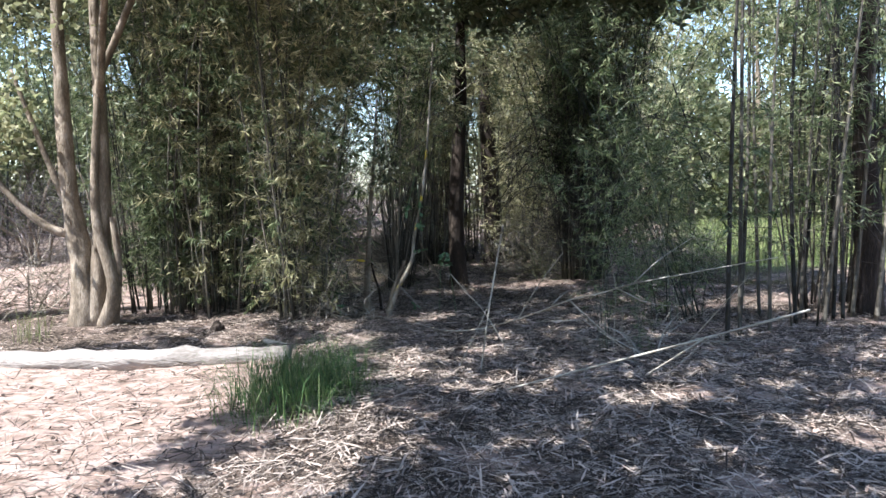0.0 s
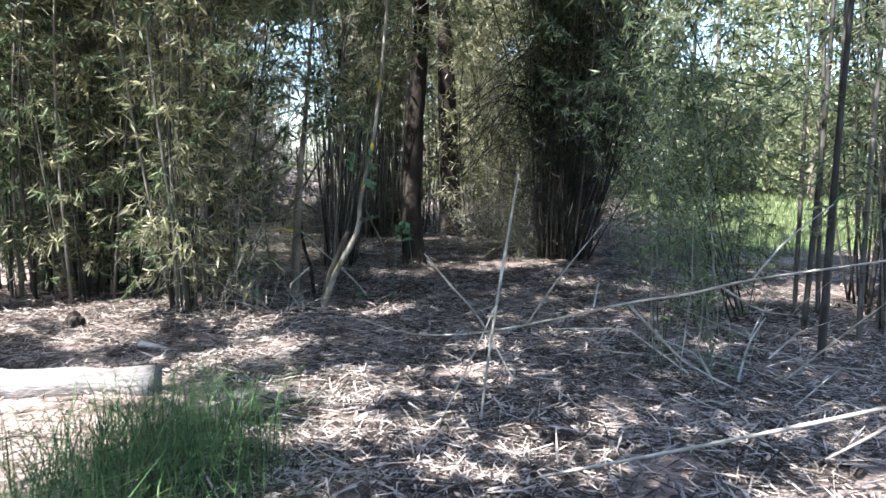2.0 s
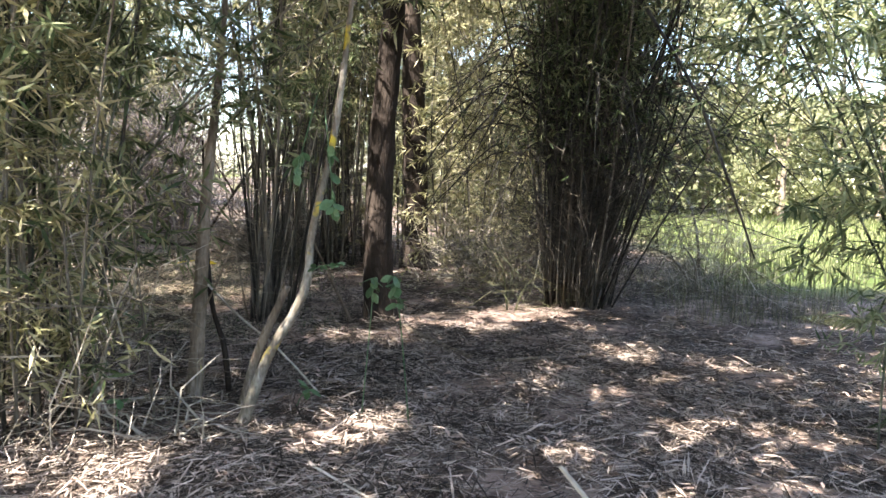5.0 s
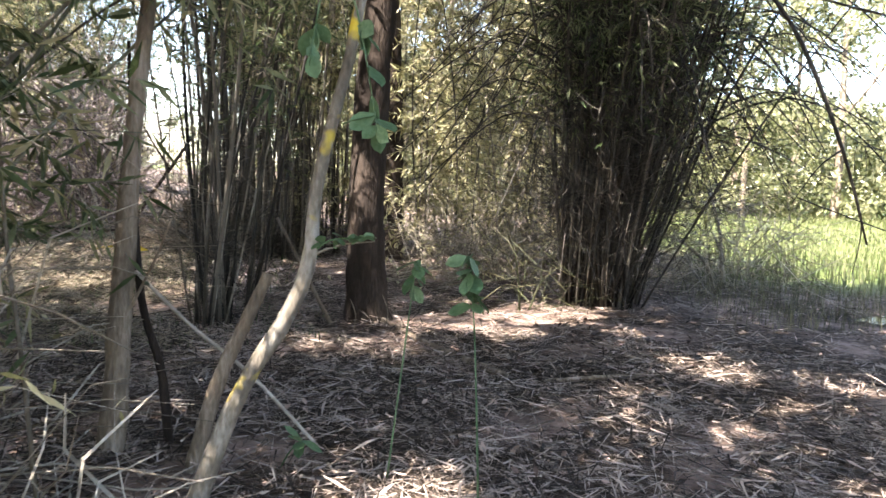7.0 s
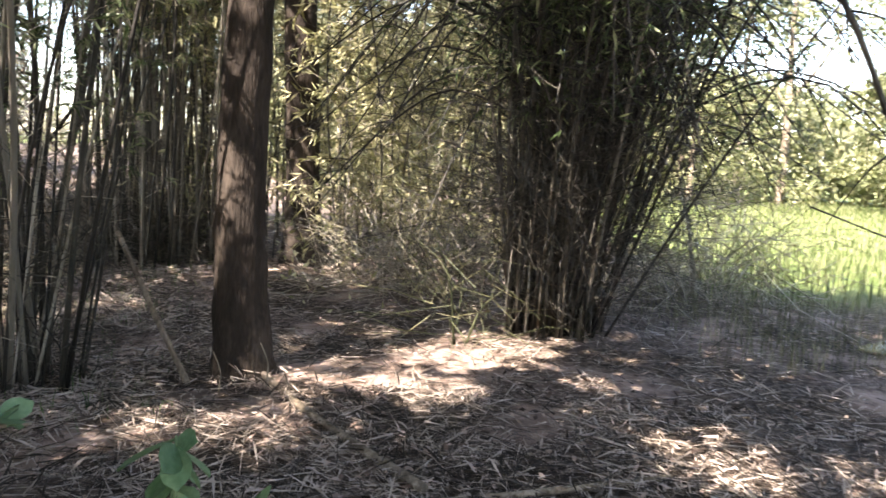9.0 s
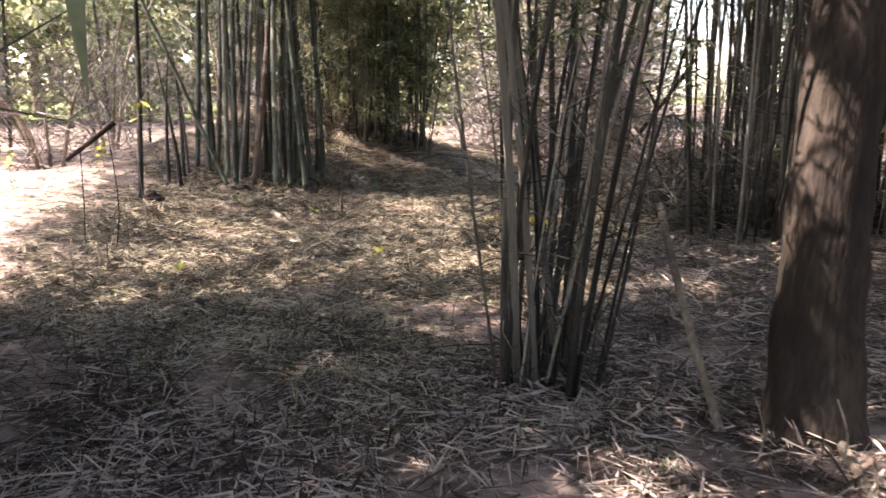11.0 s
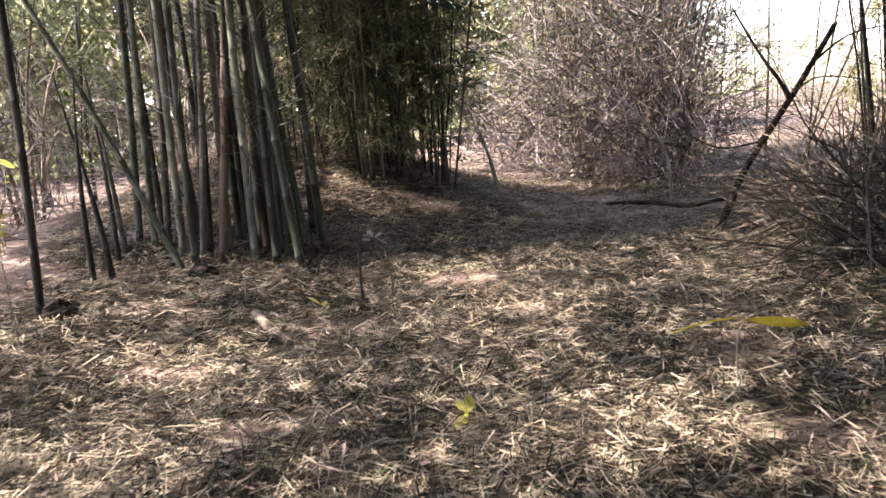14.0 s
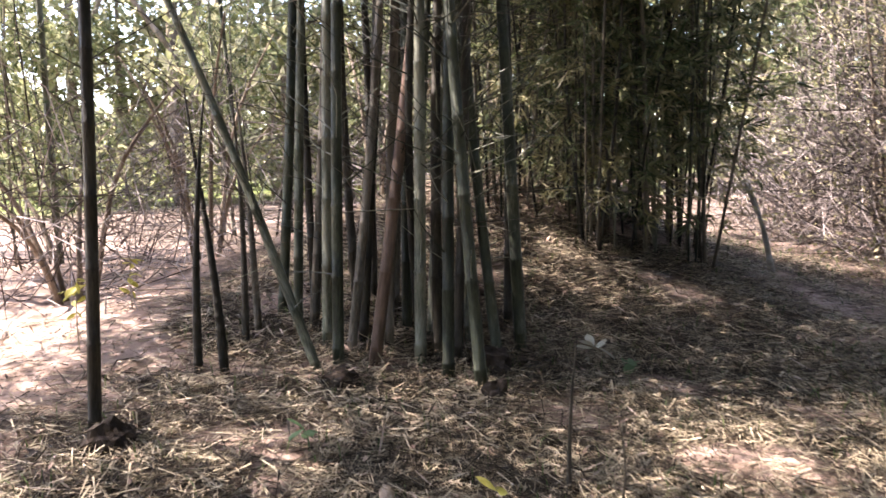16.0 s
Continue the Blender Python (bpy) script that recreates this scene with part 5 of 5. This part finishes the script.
blades("grass_tuft", 9000, (-2.6, -0.3, 4.6, 9.0), lambda x, y: smooth(1.0, 0.2, np.hypot((x + 1.35) / 0.8, (y - 6.7) / 1.6)), (0.2, 0.6), (0.003, 0.008), M_TUFT, "dark green tuft of long grass beside the log", "grass tuft", 8, 1.5)
blades("grass_tuft", 260, (-6.8, -5.6, 10.9, 12.0), lambda x, y: smooth(1.0, 0.3, np.hypot((x + 6.4) / 0.3, (y - 11.3) / 0.3)) * 3, (0.35, 0.65), (0.006, 0.012), M_GRASS, "pale green grass tuft beside the pale tree", "grass tuft", 9, 0.7)



def clod(x, y, r, h, seed, label, name="stump", material=None):
    """A low, ragged stump or clod of earth."""
    bm = bmesh.new()
    bmesh.ops.create_icosphere(bm, subdivisions=3, radius=1)
    for v in bm.verts:
        k = 1 + 0.45 * noise.noise(v.co * 1.7 + Vector((seed, 0, 0))) + 0.2 * noise.noise(v.co * 5 + Vector((0, seed, 0)))
        v.co = Vector((v.co.x * r * k, v.co.y * r * k, v.co.z * h * k))
    me = bpy.data.meshes.new(name)
    bm.to_mesh(me)
    bm.free()
    me.materials.append(material or M_BARK)
    ob = new(name, me)
    ob.location = gp(x, y, h * 0.25)
    return tagged(ob, label, name, "stumps")


clod(-7.1, 18.78, 0.12, 0.11, 1, "low dark rotten stump beside the lone pole")
clod(-6.55, 21.1, 0.16, 0.12, 2, "low dark stump at the foot of the poles")
clod(-6.2, 20.75, 0.09, 0.09, 3, "low dark stump at the foot of the poles")
clod(-3.6, 11.55, 0.10, 0.13, 4, "short dark stump behind the log")
clod(-7.0, 20.2, 0.12, 0.07, 5, "low dark stump at the foot of the poles")

water = bpy.data.materials.new("puddle_water")
water.use_nodes = True
water.node_tree.nodes["Principled BSDF"].inputs["Base Color"].default_value = (0.03, 0.03, 0.025, 1)
water.node_tree.nodes["Principled BSDF"].inputs["Roughness"].default_value = 0.06
ring = [(math.cos(a) * (0.85 + 0.15 * math.sin(3 * a + 1)), math.sin(a) * (0.5 + 0.1 * math.sin(2 * a)), 0) for a in np.linspace(0, 2 * math.pi, 28, endpoint=False)]
puddle = link_mesh("puddle", ring, [tuple(range(28))], water)
puddle.location = (6.9, 16.1, float(ground_z(6.9, 16.1)) + 0.035)
tagged(puddle, "shallow puddle shining at the meadow's edge", "water", kind="structure")
